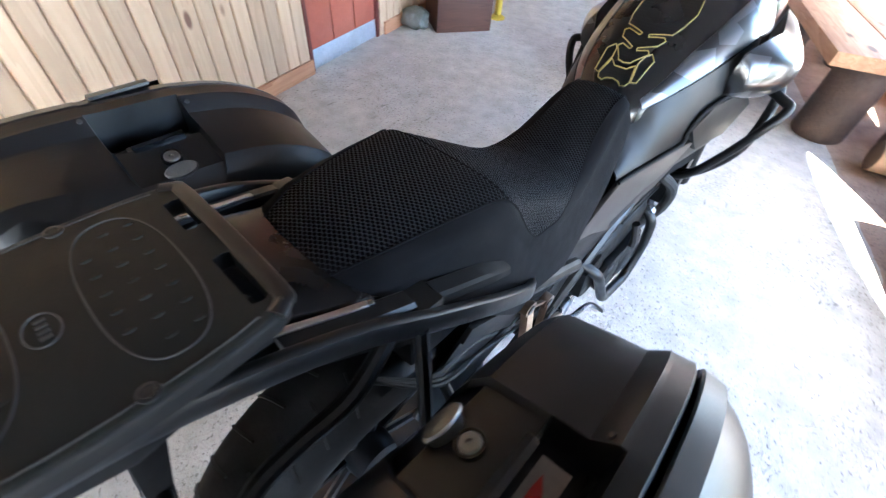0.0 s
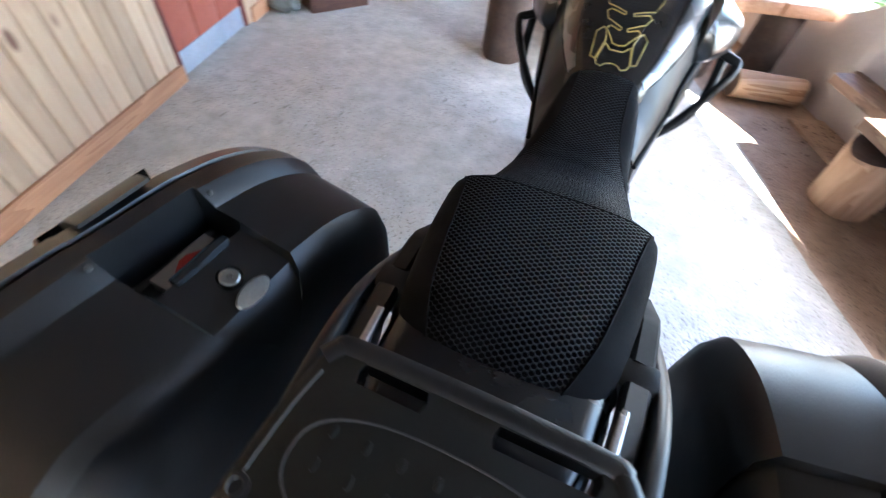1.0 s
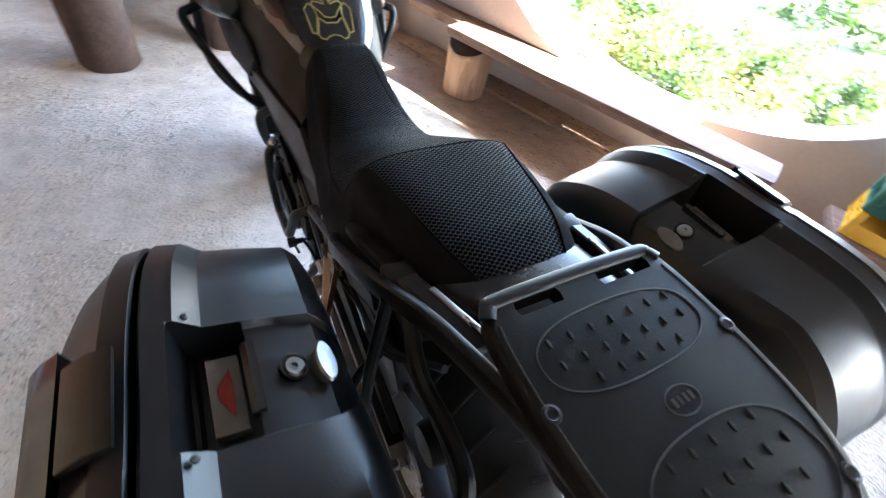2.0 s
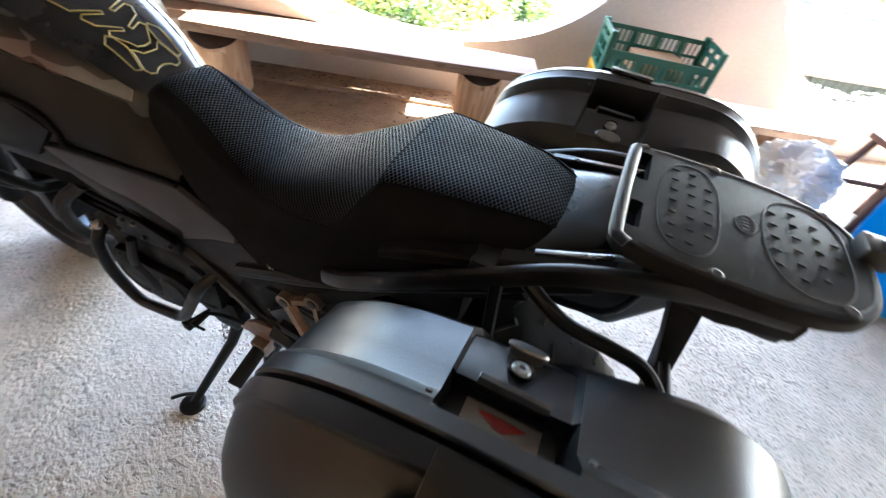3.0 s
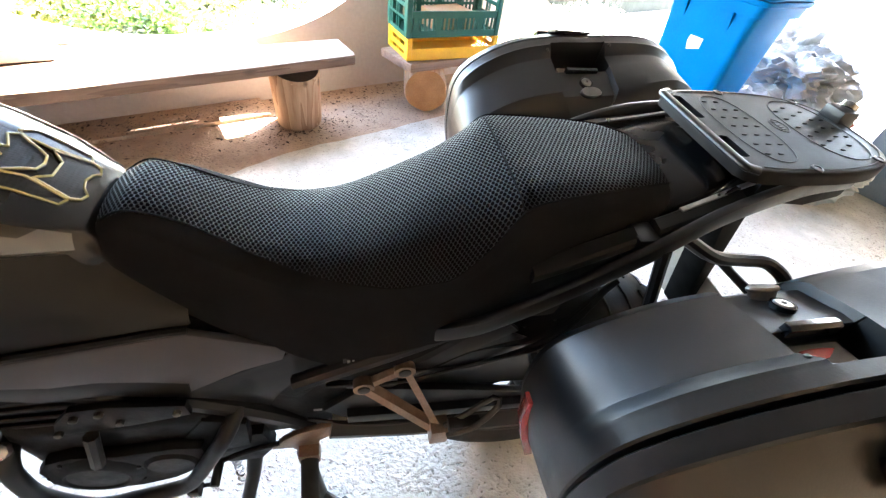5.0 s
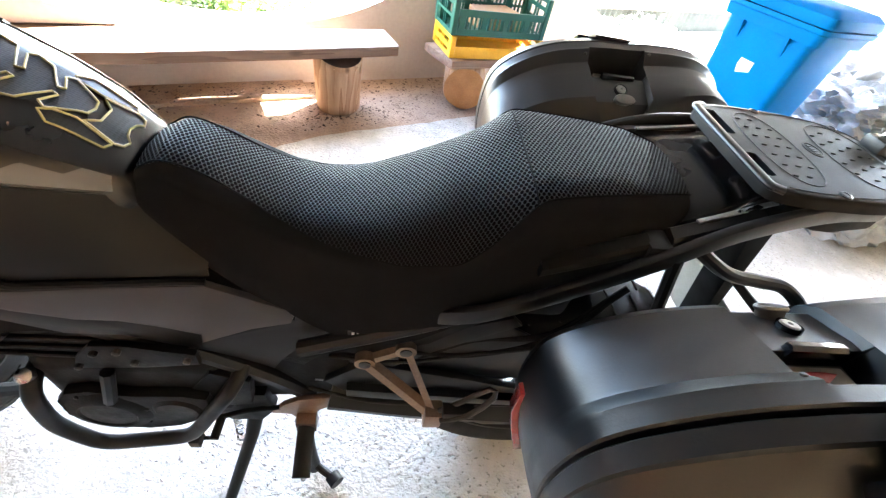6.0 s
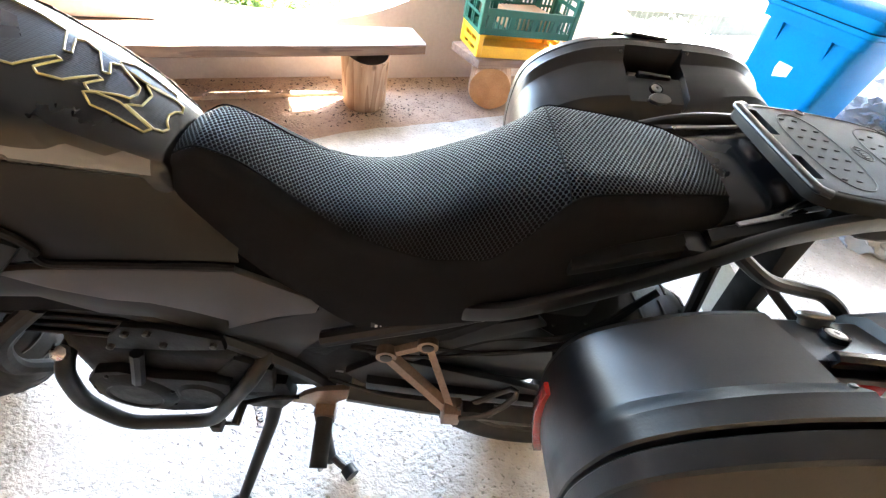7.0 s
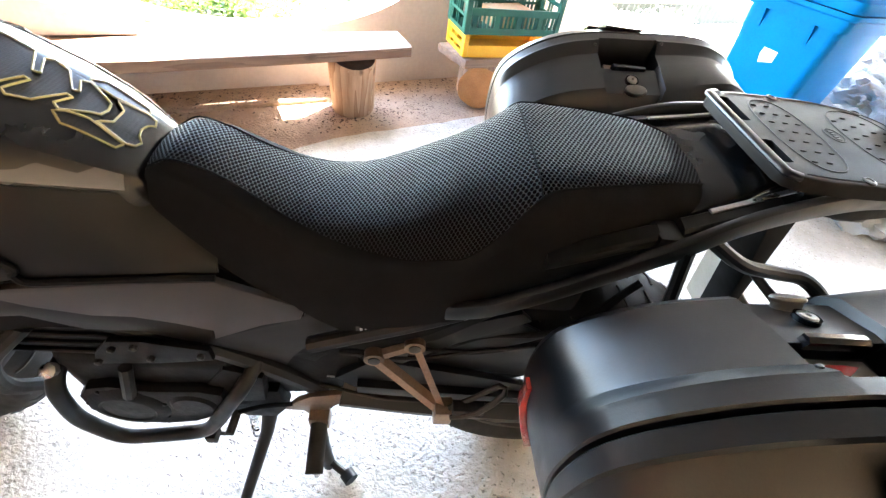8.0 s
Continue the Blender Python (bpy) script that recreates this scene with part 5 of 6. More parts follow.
def wheel(name, y, r, width, spokes):
    hub = part(name, lathe([(0.02, -0.05), (0.045, -0.05), (0.05, -0.02), (0.05, 0.02), (0.045, 0.05), (0.02, 0.05)], (0, y, 0.31 if r > 0.305 else r), (1, 0, 0), 24), M_RIM, BIKE)
    cz = 0.31 if r > 0.305 else r
    prof = []
    for k in range(24):
        a = 2 * math.pi * k / 24
        prof.append((r - 0.052 + 0.052 * math.cos(a), width / 2 * math.copysign(abs(math.sin(a)) ** 0.8, math.sin(a))))
    part("tyre", lathe(prof, (0, y, cz), (1, 0, 0), 72, closed=True), M_RUBBER, hub, "worn black road tyre", angle=60)
    part("rim", lathe([(r - 0.09, -width * 0.40), (r - 0.075, -width * 0.42), (r - 0.085, -width * 0.2), (r - 0.085, width * 0.2), (r - 0.075, width * 0.42), (r - 0.09, width * 0.40), (r - 0.105, width * 0.2), (r - 0.105, -width * 0.2)], (0, y, cz), (1, 0, 0), 56, closed=True), M_RIM, hub)
    for k in range(spokes):
        a = 2 * math.pi * k / spokes + 0.3
        d_ = Vector((0, math.cos(a), math.sin(a)))
        part("spoke", tube([Vector((0, y, cz)) + d_ * 0.045, Vector((0.0, y, cz)) + d_ * (r - 0.1)], 0.016, 8, smooth=0, flat=0.6), M_RIM, hub)
    part("brake_disc", lathe([(0.07, -0.002), (0.14, -0.002), (0.14, 0.002), (0.07, 0.002)], (width / 2 + 0.015, y, cz), (1, 0, 0), 40), M_STEEL, hub, "steel brake disc")
    return hub
rear_hub = wheel("rear_wheel", -0.385, 0.312, 0.16, 7)
front_hub = wheel("front_wheel", 1.0, 0.305, 0.12, 7)
def tread(hub, yc, cz, r_, w_, n_=34):
    b_ = bmesh.new()
    for k in range(n_):
        for sx in (-1, 1):
            a = 2 * math.pi * (k + (0.5 if sx > 0 else 0)) / n_
            line = []
            for f_ in (0.08, 0.3, 0.6, 0.85):
                t_ = f_ * 1.15
                rr = r_ - 0.052 + 0.052 * math.cos(t_) + 0.0012
                aa = a + f_ * 0.10
                line.append((sx * w_ / 2 * math.sin(t_) ** 0.8, yc + rr * math.cos(aa), cz + rr * math.sin(aa)))
            tube(line, 0.0028, 4, bm=b_, smooth=0)
    part("tread", b_, M_INK, hub)["kind"] = "stuff"
tread(rear_hub, -0.385, 0.31, 0.312, 0.16)
tread(front_hub, 1.0, 0.305, 0.305, 0.12)
def guard(y, r_, w_, a0, a1):
    rows_ = []
    for k in range(15):
        a = radians(a0 + (a1 - a0) * k / 14)
        rows_.append([(w_ * x_, y + (r_ - 0.02 * x_ * x_) * math.cos(a), 0.31 + (r_ - 0.03 * abs(x_) ** 3) * math.sin(a)) for x_ in (-1, -0.6, 0, 0.6, 1)])
    b_ = loft(rows_, caps=False, closed=False)
    bmesh.ops.solidify(b_, geom=b_.faces[:], thickness=0.003)
    return b_
part("front_mudguard", guard(1.0, 0.335, 0.07, 20, 150), M_BLACK, BIKE)
part("rear_hugger", guard(-0.385, 0.335, 0.075, 25, 88), M_BLACK, BIKE)

# frame, engine and running gear
mirror("frame_tube", lambda sx: tube([(sx * 0.06, 0.74, 0.88), (sx * 0.10, 0.52, 0.66), (sx * 0.10, 0.25, 0.50), (sx * 0.09, 0.12, 0.36), (sx * 0.08, 0.10, 0.26)], 0.020, 10), M_TUBE)
mirror("subframe_tube", lambda sx: tube([(sx * 0.12, 0.10, 0.56), (sx * 0.115, -0.12, 0.66), (sx * 0.105, -0.34, 0.79), (sx * 0.08, -0.46, 0.84)], 0.014, 10), M_TUBE)
engine = part("engine", box(-0.125, 0.125, 0.23, 0.52, 0.305, 0.50, 0.03, 3), M_ENGINE, BIKE, "dark engine castings")
part("cylinder_head", box(-0.110, 0.110, 0.37, 0.57, 0.48, 0.64, 0.025, 3), M_ENGINE, engine)
for k in range(6):
    part("cooling_fin", box(-0.117, 0.117, 0.362, 0.578, 0.495 + k * 0.024, 0.503 + k * 0.024, 0.002, 1), M_ENGINE, engine)
mirror("crankcase_shell", lambda sx: prism([(0.502, 0.392), (0.508, 0.335), (0.485, 0.298), (0.44, 0.279), (0.393, 0.275), (0.335, 0.290), (0.285, 0.326), (0.262, 0.372), (0.262, 0.412), (0.30, 0.424), (0.38, 0.420), (0.44, 0.434), (0.48, 0.422)], sx * 0.118, sx * 0.145, "x", 0.011), M_ENGINE, parent=engine)
def cover(sx):
    return lathe([(0.070, 0.0), (0.070, 0.012), (0.060, 0.020), (0.046, 0.023), (0.042, 0.020), (0.001, 0.022)], (sx * 0.130, 0.430, 0.358), (sx, 0, 0), 36)
mirror("crankcase_cover", cover, M_ENGINE, parent=engine)
mirror("clutch_cover", lambda sx: lathe([(0.042, 0.0), (0.042, 0.022), (0.034, 0.028), (0.001, 0.029)], (sx * 0.122, 0.318, 0.370), (sx, 0, 0), 30), M_ENGINE, parent=engine)
mirror("sprocket_cover", lambda sx: prism([(0.20, 0.36), (0.27, 0.345), (0.29, 0.42), (0.25, 0.48), (0.19, 0.45)], sx * 0.10, sx * 0.128, "x", 0.006), M_ENGINE, parent=engine)
mirror("cover_rib", lambda sx: tube([(sx * 0.140, 0.385, 0.50), (sx * 0.150, 0.395, 0.45), (sx * 0.150, 0.405, 0.42)], 0.010, 8), M_DKPANEL, parent=engine)
for k in range(7):
    a = 2 * math.pi * k / 7 + 0.2
    for sx in (-1, 1):
        part("cover_bolt", lathe([(0.005, 0), (0.005, 0.006), (0.003, 0.008)], (sx * 0.140, 0.430 + 0.064 * math.cos(a), 0.358 + 0.064 * math.sin(a)), (sx, 0, 0), 8), M_ENGINE, engine)
for y_, z_ in ((0.386, 0.550), (0.353, 0.557), (0.339, 0.526), (0.263, 0.538), (0.421, 0.509)):
    part("bracket_bolt", lathe([(0.0055, -0.02), (0.0055, 0.004), (0.003, 0.006)], (-0.136, y_, z_), (-1, 0, 0), 8), M_PEG, engine)
part("bolt_plate", prism([(0.435, 0.495), (0.42, 0.53), (0.39, 0.565), (0.34, 0.568), (0.25, 0.55), (0.25, 0.52), (0.33, 0.505)], -0.134, -0.122, "x", 0.004), M_ENGINE, engine)
part("stand_mount", prism([(0.17, 0.30), (0.20, 0.25), (0.26, 0.25), (0.31, 0.31), (0.27, 0.37), (0.18, 0.37)], -0.115, -0.085, "x", 0.006), M_ENGINE, engine)
mirror("hose", lambda sx: tube([(sx * 0.12, 0.50, 0.58), (sx * 0.15, 0.56, 0.52), (sx * 0.14, 0.60, 0.42), (sx * 0.10, 0.60, 0.34)], 0.014, 10), M_RUBBER, parent=engine)
part("radiator", box(-0.15, 0.15, 0.62, 0.66, 0.42, 0.72, 0.01), M_DKPANEL, BIKE)
for k in range(10):
    part("radiator_fin", box(-0.14, 0.14, 0.659, 0.664, 0.44 + k * 0.027, 0.447 + k * 0.027), M_ENGINE, BIKE)
part("exhaust_pipe", tube([(0.06, 0.58, 0.50), (0.07, 0.655, 0.42), (0.06, 0.60, 0.31), (0.06, 0.42, 0.275), (0.10, 0.16, 0.27), (0.15, -0.02, 0.33)], 0.021, 12), M_STEEL, BIKE)
part("silencer", tube([(0.15, -0.02, 0.33), (0.17, -0.10, 0.36), (0.185, -0.34, 0.46), (0.19, -0.40, 0.49)], [0.022, 0.05, 0.056, 0.04], 20), M_STEEL, BIKE, "brushed steel silencer")
part("sump_guard", box(-0.09, 0.09, 0.26, 0.50, 0.285, 0.31, 0.010), M_BLACK, BIKE)
mirror("swingarm", lambda sx: tube([(sx * 0.105, 0.06, 0.38), (sx * 0.112, -0.12, 0.35), (sx * 0.115, -0.40, 0.315)], [0.038, 0.034, 0.028], 8, flat=0.55), M_TUBE)
for z0, z1 in ((0.405, 0.352), (0.345, 0.268)):
    b_, n_ = bmesh.new(), 34
    for k in range(n_):
        f0, f1 = k / n_, (k + 1.05) / n_
        rod((-0.092 + 0.003 * (k % 2), 0.09 - 0.475 * f0, z0 + (z1 - z0) * f0), (-0.092 + 0.003 * (k % 2), 0.09 - 0.475 * f1, z0 + (z1 - z0) * f1), 0.006, 5, bm=b_)
    part("drive_chain", b_, M_STEEL, BIKE)
mirror("pivot_plate", lambda sx: prism([(0.27, 0.36), (0.28, 0.50), (0.24, 0.57), (0.05, 0.57), (0.02, 0.43), (0.06, 0.36), (0.12, 0.335), (0.18, 0.33)], sx * 0.086, sx * 0.096, "x", 0.003), M_ENGINE)
mirror("inner_fender", lambda sx: prism([(0.04, 0.49), (-0.20, 0.44), (-0.31, 0.43), (-0.33, 0.50), (-0.28, 0.58), (-0.20, 0.63), (-0.02, 0.62)], sx * 0.088, sx * 0.095, "x", 0.003), M_BLACK)
part("chain_guard", prism([(0.03, 0.432), (-0.10, 0.418), (-0.38, 0.395), (-0.40, 0.375), (-0.10, 0.390), (0.03, 0.405)], -0.128, -0.088, "x", 0.004), M_BLACK, BIKE)
part("chain_case", prism([(0.07, 0.43), (0.03, 0.385), (-0.06, 0.345), (-0.15, 0.292), (-0.27, 0.236), (-0.35, 0.238), (-0.40, 0.28), (-0.41, 0.34), (-0.36, 0.40), (-0.20, 0.45), (0.0, 0.50)], -0.112, -0.097, "x", 0.004), M_BLACK, BIKE, "black chain case")
part("warning_label", prism([(-0.055, 0.352), (-0.06, 0.366), (-0.125, 0.328), (-0.12, 0.314)], -0.1145, -0.1118, "x"), surface("faded_red_label", (0.16, 0.03, 0.02), (0.24, 0.06, 0.045), 30, 300, (0.5, 0.6), relief=0), BIKE, "small faded red label")
part("rear_sprocket", lathe([(0.05, -0.003), (0.088, -0.003), (0.088, 0.003), (0.05, 0.003)], (-0.092, -0.385, 0.31), (1, 0, 0), 44), M_STEEL, BIKE)
part("shock", tube([(0, -0.02, 0.62), (0, -0.10, 0.40)], 0.03, 14, smooth=0), M_ENGINE, BIKE)
part("shock_spring", tube([(0.042 * math.cos(a), -0.025 - 0.07 * a / 44 + 0.042 * 0.94 * math.sin(a), 0.60 - 0.19 * a / 44 + 0.0145 * math.sin(a)) for a in np.arange(0, 44, 0.45)], 0.006, 6, smooth=2), M_STEEL, BIKE)
part("battery_box", box(-0.085, 0.085, -0.02, 0.16, 0.42, 0.60, 0.015), M_MATT, BIKE)
part("under_tray", box(-0.08, 0.08, -0.32, -0.02, 0.62, 0.72, 0.02), M_MATT, BIKE)
mirror("side_cover", panel([(0.02, 0.60), (-0.03, 0.575), (-0.12, 0.635), (-0.22, 0.74), (-0.38, 0.82), (-0.40, 0.80), (-0.22, 0.69), (-0.10, 0.575), (0.0, 0.53), (0.05, 0.54)], 0.014, 0.004), M_MATT, "black rear side cover")
mirror("heat_shield", lambda sx: prism([(0.03, 0.50), (-0.02, 0.545), (-0.10, 0.60), (-0.22, 0.655), (-0.24, 0.635), (-0.12, 0.55), (-0.03, 0.47)], sx * 0.098, sx * 0.108, "x", 0.003), M_DKPANEL)

lab = part("maker_label", box(-0.1205, -0.1185, -0.003, 0.028, 0.603, 0.619, 0.0006, 1), M_INK, BIKE, "small black label with white bars")
for y_, w_ in ((0.020, 0.004), (0.012, 0.005), (0.004, 0.004)):
    part("label_bar", box(-0.1216, -0.1202, y_ - w_ / 2, y_ + w_ / 2, 0.607, 0.615), M_WHITE, lab)
for k, (x_, r_) in enumerate(((0.098, 0.0045), (0.106, 0.003), (0.09, 0.006))):
    mirror("cable", lambda sx: tube([(sx * x_, 0.06, 0.50 + 0.012 * k), (sx * (x_ + 0.012), -0.06, 0.545 - 0.02 * k), (sx * x_, -0.18, 0.52 + 0.02 * k), (sx * (x_ + 0.008), -0.30, 0.60), (sx * 0.07, -0.40, 0.70)], r_, 8), M_RUBBER)
mirror("hose_clip", lambda sx: box(sx * 0.109 - 0.008, sx * 0.109 + 0.008, -0.075, -0.055, 0.515, 0.565, 0.003), M_STEEL)
mirror("brake_line", lambda sx: tube([(sx * 0.11, 0.10, 0.40), (sx * 0.128, -0.02, 0.385), (sx * 0.124, -0.16, 0.372), (sx * 0.118, -0.30, 0.36)], 0.0035, 8), M_RUBBER)

# pillion foot brackets and pegs
def strut(b_, a, b, w_, t_):
    a, b = Vector(a), Vector(b)
    tube([a, b], w_, 4, bm=b_, smooth=0, flat=t_)
def bracket(sx):
    b_ = bmesh.new()
    A, B, C = (sx * 0.121, 0.0, 0.532), (sx * 0.116, -0.064, 0.566), (sx * 0.168, -0.124, 0.436)
    strut(b_, A, C, 0.012, 0.55)
    strut(b_, B, C, 0.012, 0.55)
    strut(b_, A, B, 0.009, 0.55)
    lathe([(0.017, -0.008), (0.017, 0.008), (0.010, 0.008), (0.010, -0.008)], A, (1, 0, 0), 20, bm=b_, closed=True)
    lathe([(0.017, -0.008), (0.017, 0.008), (0.010, 0.008), (0.010, -0.008)], B, (1, 0, 0), 20, bm=b_, closed=True)
    box(C[0] - 0.016, C[0] + 0.016, C[1] - 0.016, C[1] + 0.016, C[2] - 0.026, C[2] + 0.022, 0.004, bm=b_)
    return b_
for sx, o_ in zip((-1, 1), mirror("pillion_bracket", bracket, M_BRONZE, "bronze-coloured pillion footrest bracket")):
    part("bracket_bolt", lathe([(0.010, 0), (0.010, 0.006), (0.005, 0.007)], (sx * 0.125, 0.0, 0.532), (sx, 0, 0), 12), M_INK, o_)
    part("bracket_bolt", lathe([(0.010, 0), (0.010, 0.006), (0.005, 0.007)], (sx * 0.120, -0.064, 0.566), (sx, 0, 0), 12), M_INK, o_)
    part("pillion_peg", tube([(sx * 0.172, -0.132, 0.458), (sx * 0.168, -0.17, 0.492), (sx * 0.166, -0.205, 0.535), (sx * 0.178, -0.212, 0.53), (sx * 0.19, -0.175, 0.482), (sx * 0.186, -0.135, 0.452)], 0.005, 8, smooth=2), M_PEG, o_, "folded pillion peg")
    part("peg_rubber", box(sx * 0.178 - 0.010, sx * 0.178 + 0.010, -0.19, -0.135, 0.462, 0.482, 0.004), M_RUBBER, o_)
def rider_plate(sx):
    return prism([(0.176, 0.296), (0.150, 0.334), (0.122, 0.357), (0.070, 0.372), (0.014, 0.392), (0.016, 0.378), (0.042, 0.352), (0.088, 0.310), (0.092, 0.272), (0.128, 0.268), (0.140, 0.292)], sx * 0.106, sx * 0.118, "x", 0.003)
for sx, o_ in zip((-1, 1), mirror("rider_bracket", rider_plate, M_BRONZE, "bronze-coloured rider footrest plate")):
    part("rider_peg", rod((sx * 0.13, 0.108, 0.278), (sx * 0.225, 0.104, 0.258), 0.017, 14), M_RUBBER, o_, "black rubber rider footpeg")
    part("peg_mount", box(sx * 0.125 - 0.015, sx * 0.125 + 0.015, 0.088, 0.128, 0.258, 0.300, 0.004), M_BRONZE, o_)
    part("hero_bolt", rod((sx * 0.214, 0.104, 0.248), (sx * 0.215, 0.104, 0.215), 0.006, 8), M_STEEL, o_)
lever_ob = part("gear_lever", tube([(-0.112, 0.15, 0.315), (-0.122, 0.215, 0.318), (-0.128, 0.265, 0.300)], 0.005, 8, smooth=3), M_ENGINE, BIKE)
part("toe_rubber", rod((-0.125, 0.265, 0.300), (-0.168, 0.268, 0.296), 0.008, 10), M_RUBBER, lever_ob)
part("brake_pedal", tube([(0.115, 0.13, 0.30), (0.13, 0.22, 0.27), (0.14, 0.29, 0.26), (0.18, 0.295, 0.262)], 0.007, 8, smooth=3), M_STEEL, BIKE)

# stands
stand = part("side_stand", tube([(-0.085, 0.215, 0.265), (-0.122, 0.228, 0.19), (-0.250, 0.283, 0.022)], [0.018, 0.014, 0.011], 12, smooth=0), M_TUBE, BIKE, "black side stand, folded down")
part("stand_foot", lathe([(0.001, -0.008), (0.030, -0.008), (0.033, 0.0), (0.028, 0.007), (0.001, 0.009)], (-0.256, 0.285, 0.017), (0.05, 0, 1), 20), M_TUBE, stand)
part("stand_tang", tube([(-0.233, 0.277, 0.045), (-0.250, 0.312, 0.035), (-0.273, 0.337, 0.03)], 0.005, 8), M_TUBE, stand)
part("stand_spring", tube([(-0.10 - 0.02 * t_ / 30 + 0.007 * math.cos(t_), 0.255 + 0.0 + 0.007 * math.sin(t_), 0.26 - 0.10 * t_ / 30) for t_ in np.arange(0, 30, 0.6)], 0.0022, 5, smooth=1), M_STEEL, stand)
part("stand_switch", tube([(-0.10, 0.262, 0.30), (-0.145, 0.30, 0.27), (-0.15, 0.315, 0.25), (-0.14, 0.29, 0.22)], 0.004, 6, bm=box(-0.165, -0.14, 0.305, 0.325, 0.235, 0.262, 0.003)), M_RUBBER, stand)
cstand = part("centre_stand", rod((-0.10, 0.12, 0.20), (0.10, 0.12, 0.20), 0.015), M_TUBE, BIKE, "black centre stand")
part("stand_leg", tube([(-0.10, 0.125, 0.22), (-0.125, 0.115, 0.12), (-0.14, 0.105, 0.022)], [0.017, 0.015, 0.015], 12, smooth=3), M_TUBE, cstand)
part("stand_leg", tube([(0.10, 0.125, 0.22), (0.125, 0.115, 0.12), (0.14, 0.105, 0.012)], [0.017, 0.015, 0.015], 12, smooth=3), M_TUBE, cstand)
part("stand_lever", tube([(-0.135, 0.11, 0.05), (-0.15, 0.085, 0.035), (-0.165, 0.058, 0.028)], 0.009, 10, bm=rod((-0.16, 0.062, 0.028), (-0.178, 0.046, 0.030), 0.017, 14)), M_TUBE, cstand)

# crash bars
mirror("engine_guard", lambda sx: tube([(sx * 0.10, 0.512, 0.462), (sx * 0.130, 0.512, 0.455), (sx * 0.148, 0.514, 0.432), (sx * 0.153, 0.519, 0.395), (sx * 0.155, 0.524, 0.345), (sx * 0.155, 0.521, 0.310), (sx * 0.155, 0.505, 0.268), (sx * 0.155, 0.488, 0.243), (sx * 0.155, 0.462, 0.236), (sx * 0.155, 0.42, 0.246), (sx * 0.155, 0.37, 0.259), (sx * 0.155, 0.335, 0.271), (sx * 0.155, 0.310, 0.291), (sx * 0.153, 0.285, 0.330), (sx * 0.148, 0.250, 0.392), (sx * 0.140, 0.222, 0.440), (sx * 0.10, 0.20, 0.468)], 0.0135, 12), M_TUBE, "black tubular engine guard")
mirror("guard_bolt", lambda sx: lathe([(0.013, 0), (0.013, 0.01), (0.007, 0.013)], (sx * 0.132, 0.512, 0.466), (sx * 0.6, 0, 0.8), 8), M_STEEL)
def fairing_bar(sx):
    b_ = tube([(sx * 0.12, 0.60, 0.53), (sx * 0.160, 0.598, 0.553), (sx * 0.206, 0.600, 0.625), (sx * 0.252, 0.610, 0.715), (sx * 0.272, 0.640, 0.762), (sx * 0.25, 0.65, 0.775), (sx * 0.17, 0.69, 0.79)], 0.0105, 12)
    tube([(sx * 0.12, 0.62, 0.53), (sx * 0.18, 0.61, 0.57), (sx * 0.235, 0.62, 0.66), (sx * 0.24, 0.665, 0.77), (sx * 0.22, 0.68, 0.80)], 0.011, 12, bm=b_)
    return b_
mirror("fairing_guard", fairing_bar, M_TUBE, "black tubular fairing guard")

# tail, rack and plate
rings = []
for y, w_, z0, z1 in ((-0.30, 0.104, 0.800, 0.852), (-0.38, 0.099, 0.832, 0.878), (-0.425, 0.090, 0.856, 0.893), (-0.46, 0.078, 0.876, 0.904), (-0.50, 0.062, 0.890, 0.908), (-0.54, 0.045, 0.898, 0.906)):
    rings.append([(w_ * math.copysign(abs(math.sin(a)) ** 0.6, math.sin(a)), y, (z0 + z1) / 2 + (z1 - z0) / 2 * math.copysign(abs(math.cos(a)) ** 0.6, math.cos(a))) for a in (2 * math.pi * k / 24 for k in range(24))])
part("tail_cowl", loft(rings), M_COWL, BIKE, "glossy black tail cowl", angle=50)
def rail_piece(y0, y1):
    """A stretch of flat-topped grab rail beside the seat."""
    ys = (-0.47, -0.40, -0.33, -0.25, -0.20)
    def make(sx):
        rings = []
        for k in range(7):
            y = y0 + (y1 - y0) * k / 6
            x, z = np.interp(y, ys, (0.096, 0.111, 0.121, 0.131, 0.127)), np.interp(y, ys, (0.890, 0.872, 0.852, 0.828, 0.800))
            rings.append([(sx * (x + a), y, z + b) for a, b in ((-0.010, -0.010), (0.010, -0.012), (0.0125, -0.006), (0.0115, 0.002), (0.008, 0.006), (-0.008, 0.009), (-0.011, 0.006))])
        return loft(rings)
    return make
mirror("grab_rail", rail_piece(-0.205, -0.325), M_MATT, "black flat-topped grab rail")
mirror("rear_rail", rail_piece(-0.352, -0.468), M_TUBE, "black flat-topped rear rail")
mirror("rail_mount", lambda sx: box(sx * 0.120 - 0.018, sx * 0.120 + 0.018, -0.354, -0.322, 0.815, 0.858, 0.006), M_BLACK)
tl = part("tail_light", box(-0.055, 0.055, -0.67, -0.615, 0.836, 0.874, 0.010), M_BLACK, BIKE, "dark tail light unit")
part("lens", box(-0.045, 0.045, -0.676, -0.668, 0.842, 0.868, 0.003), M_RED, tl, "red lens")
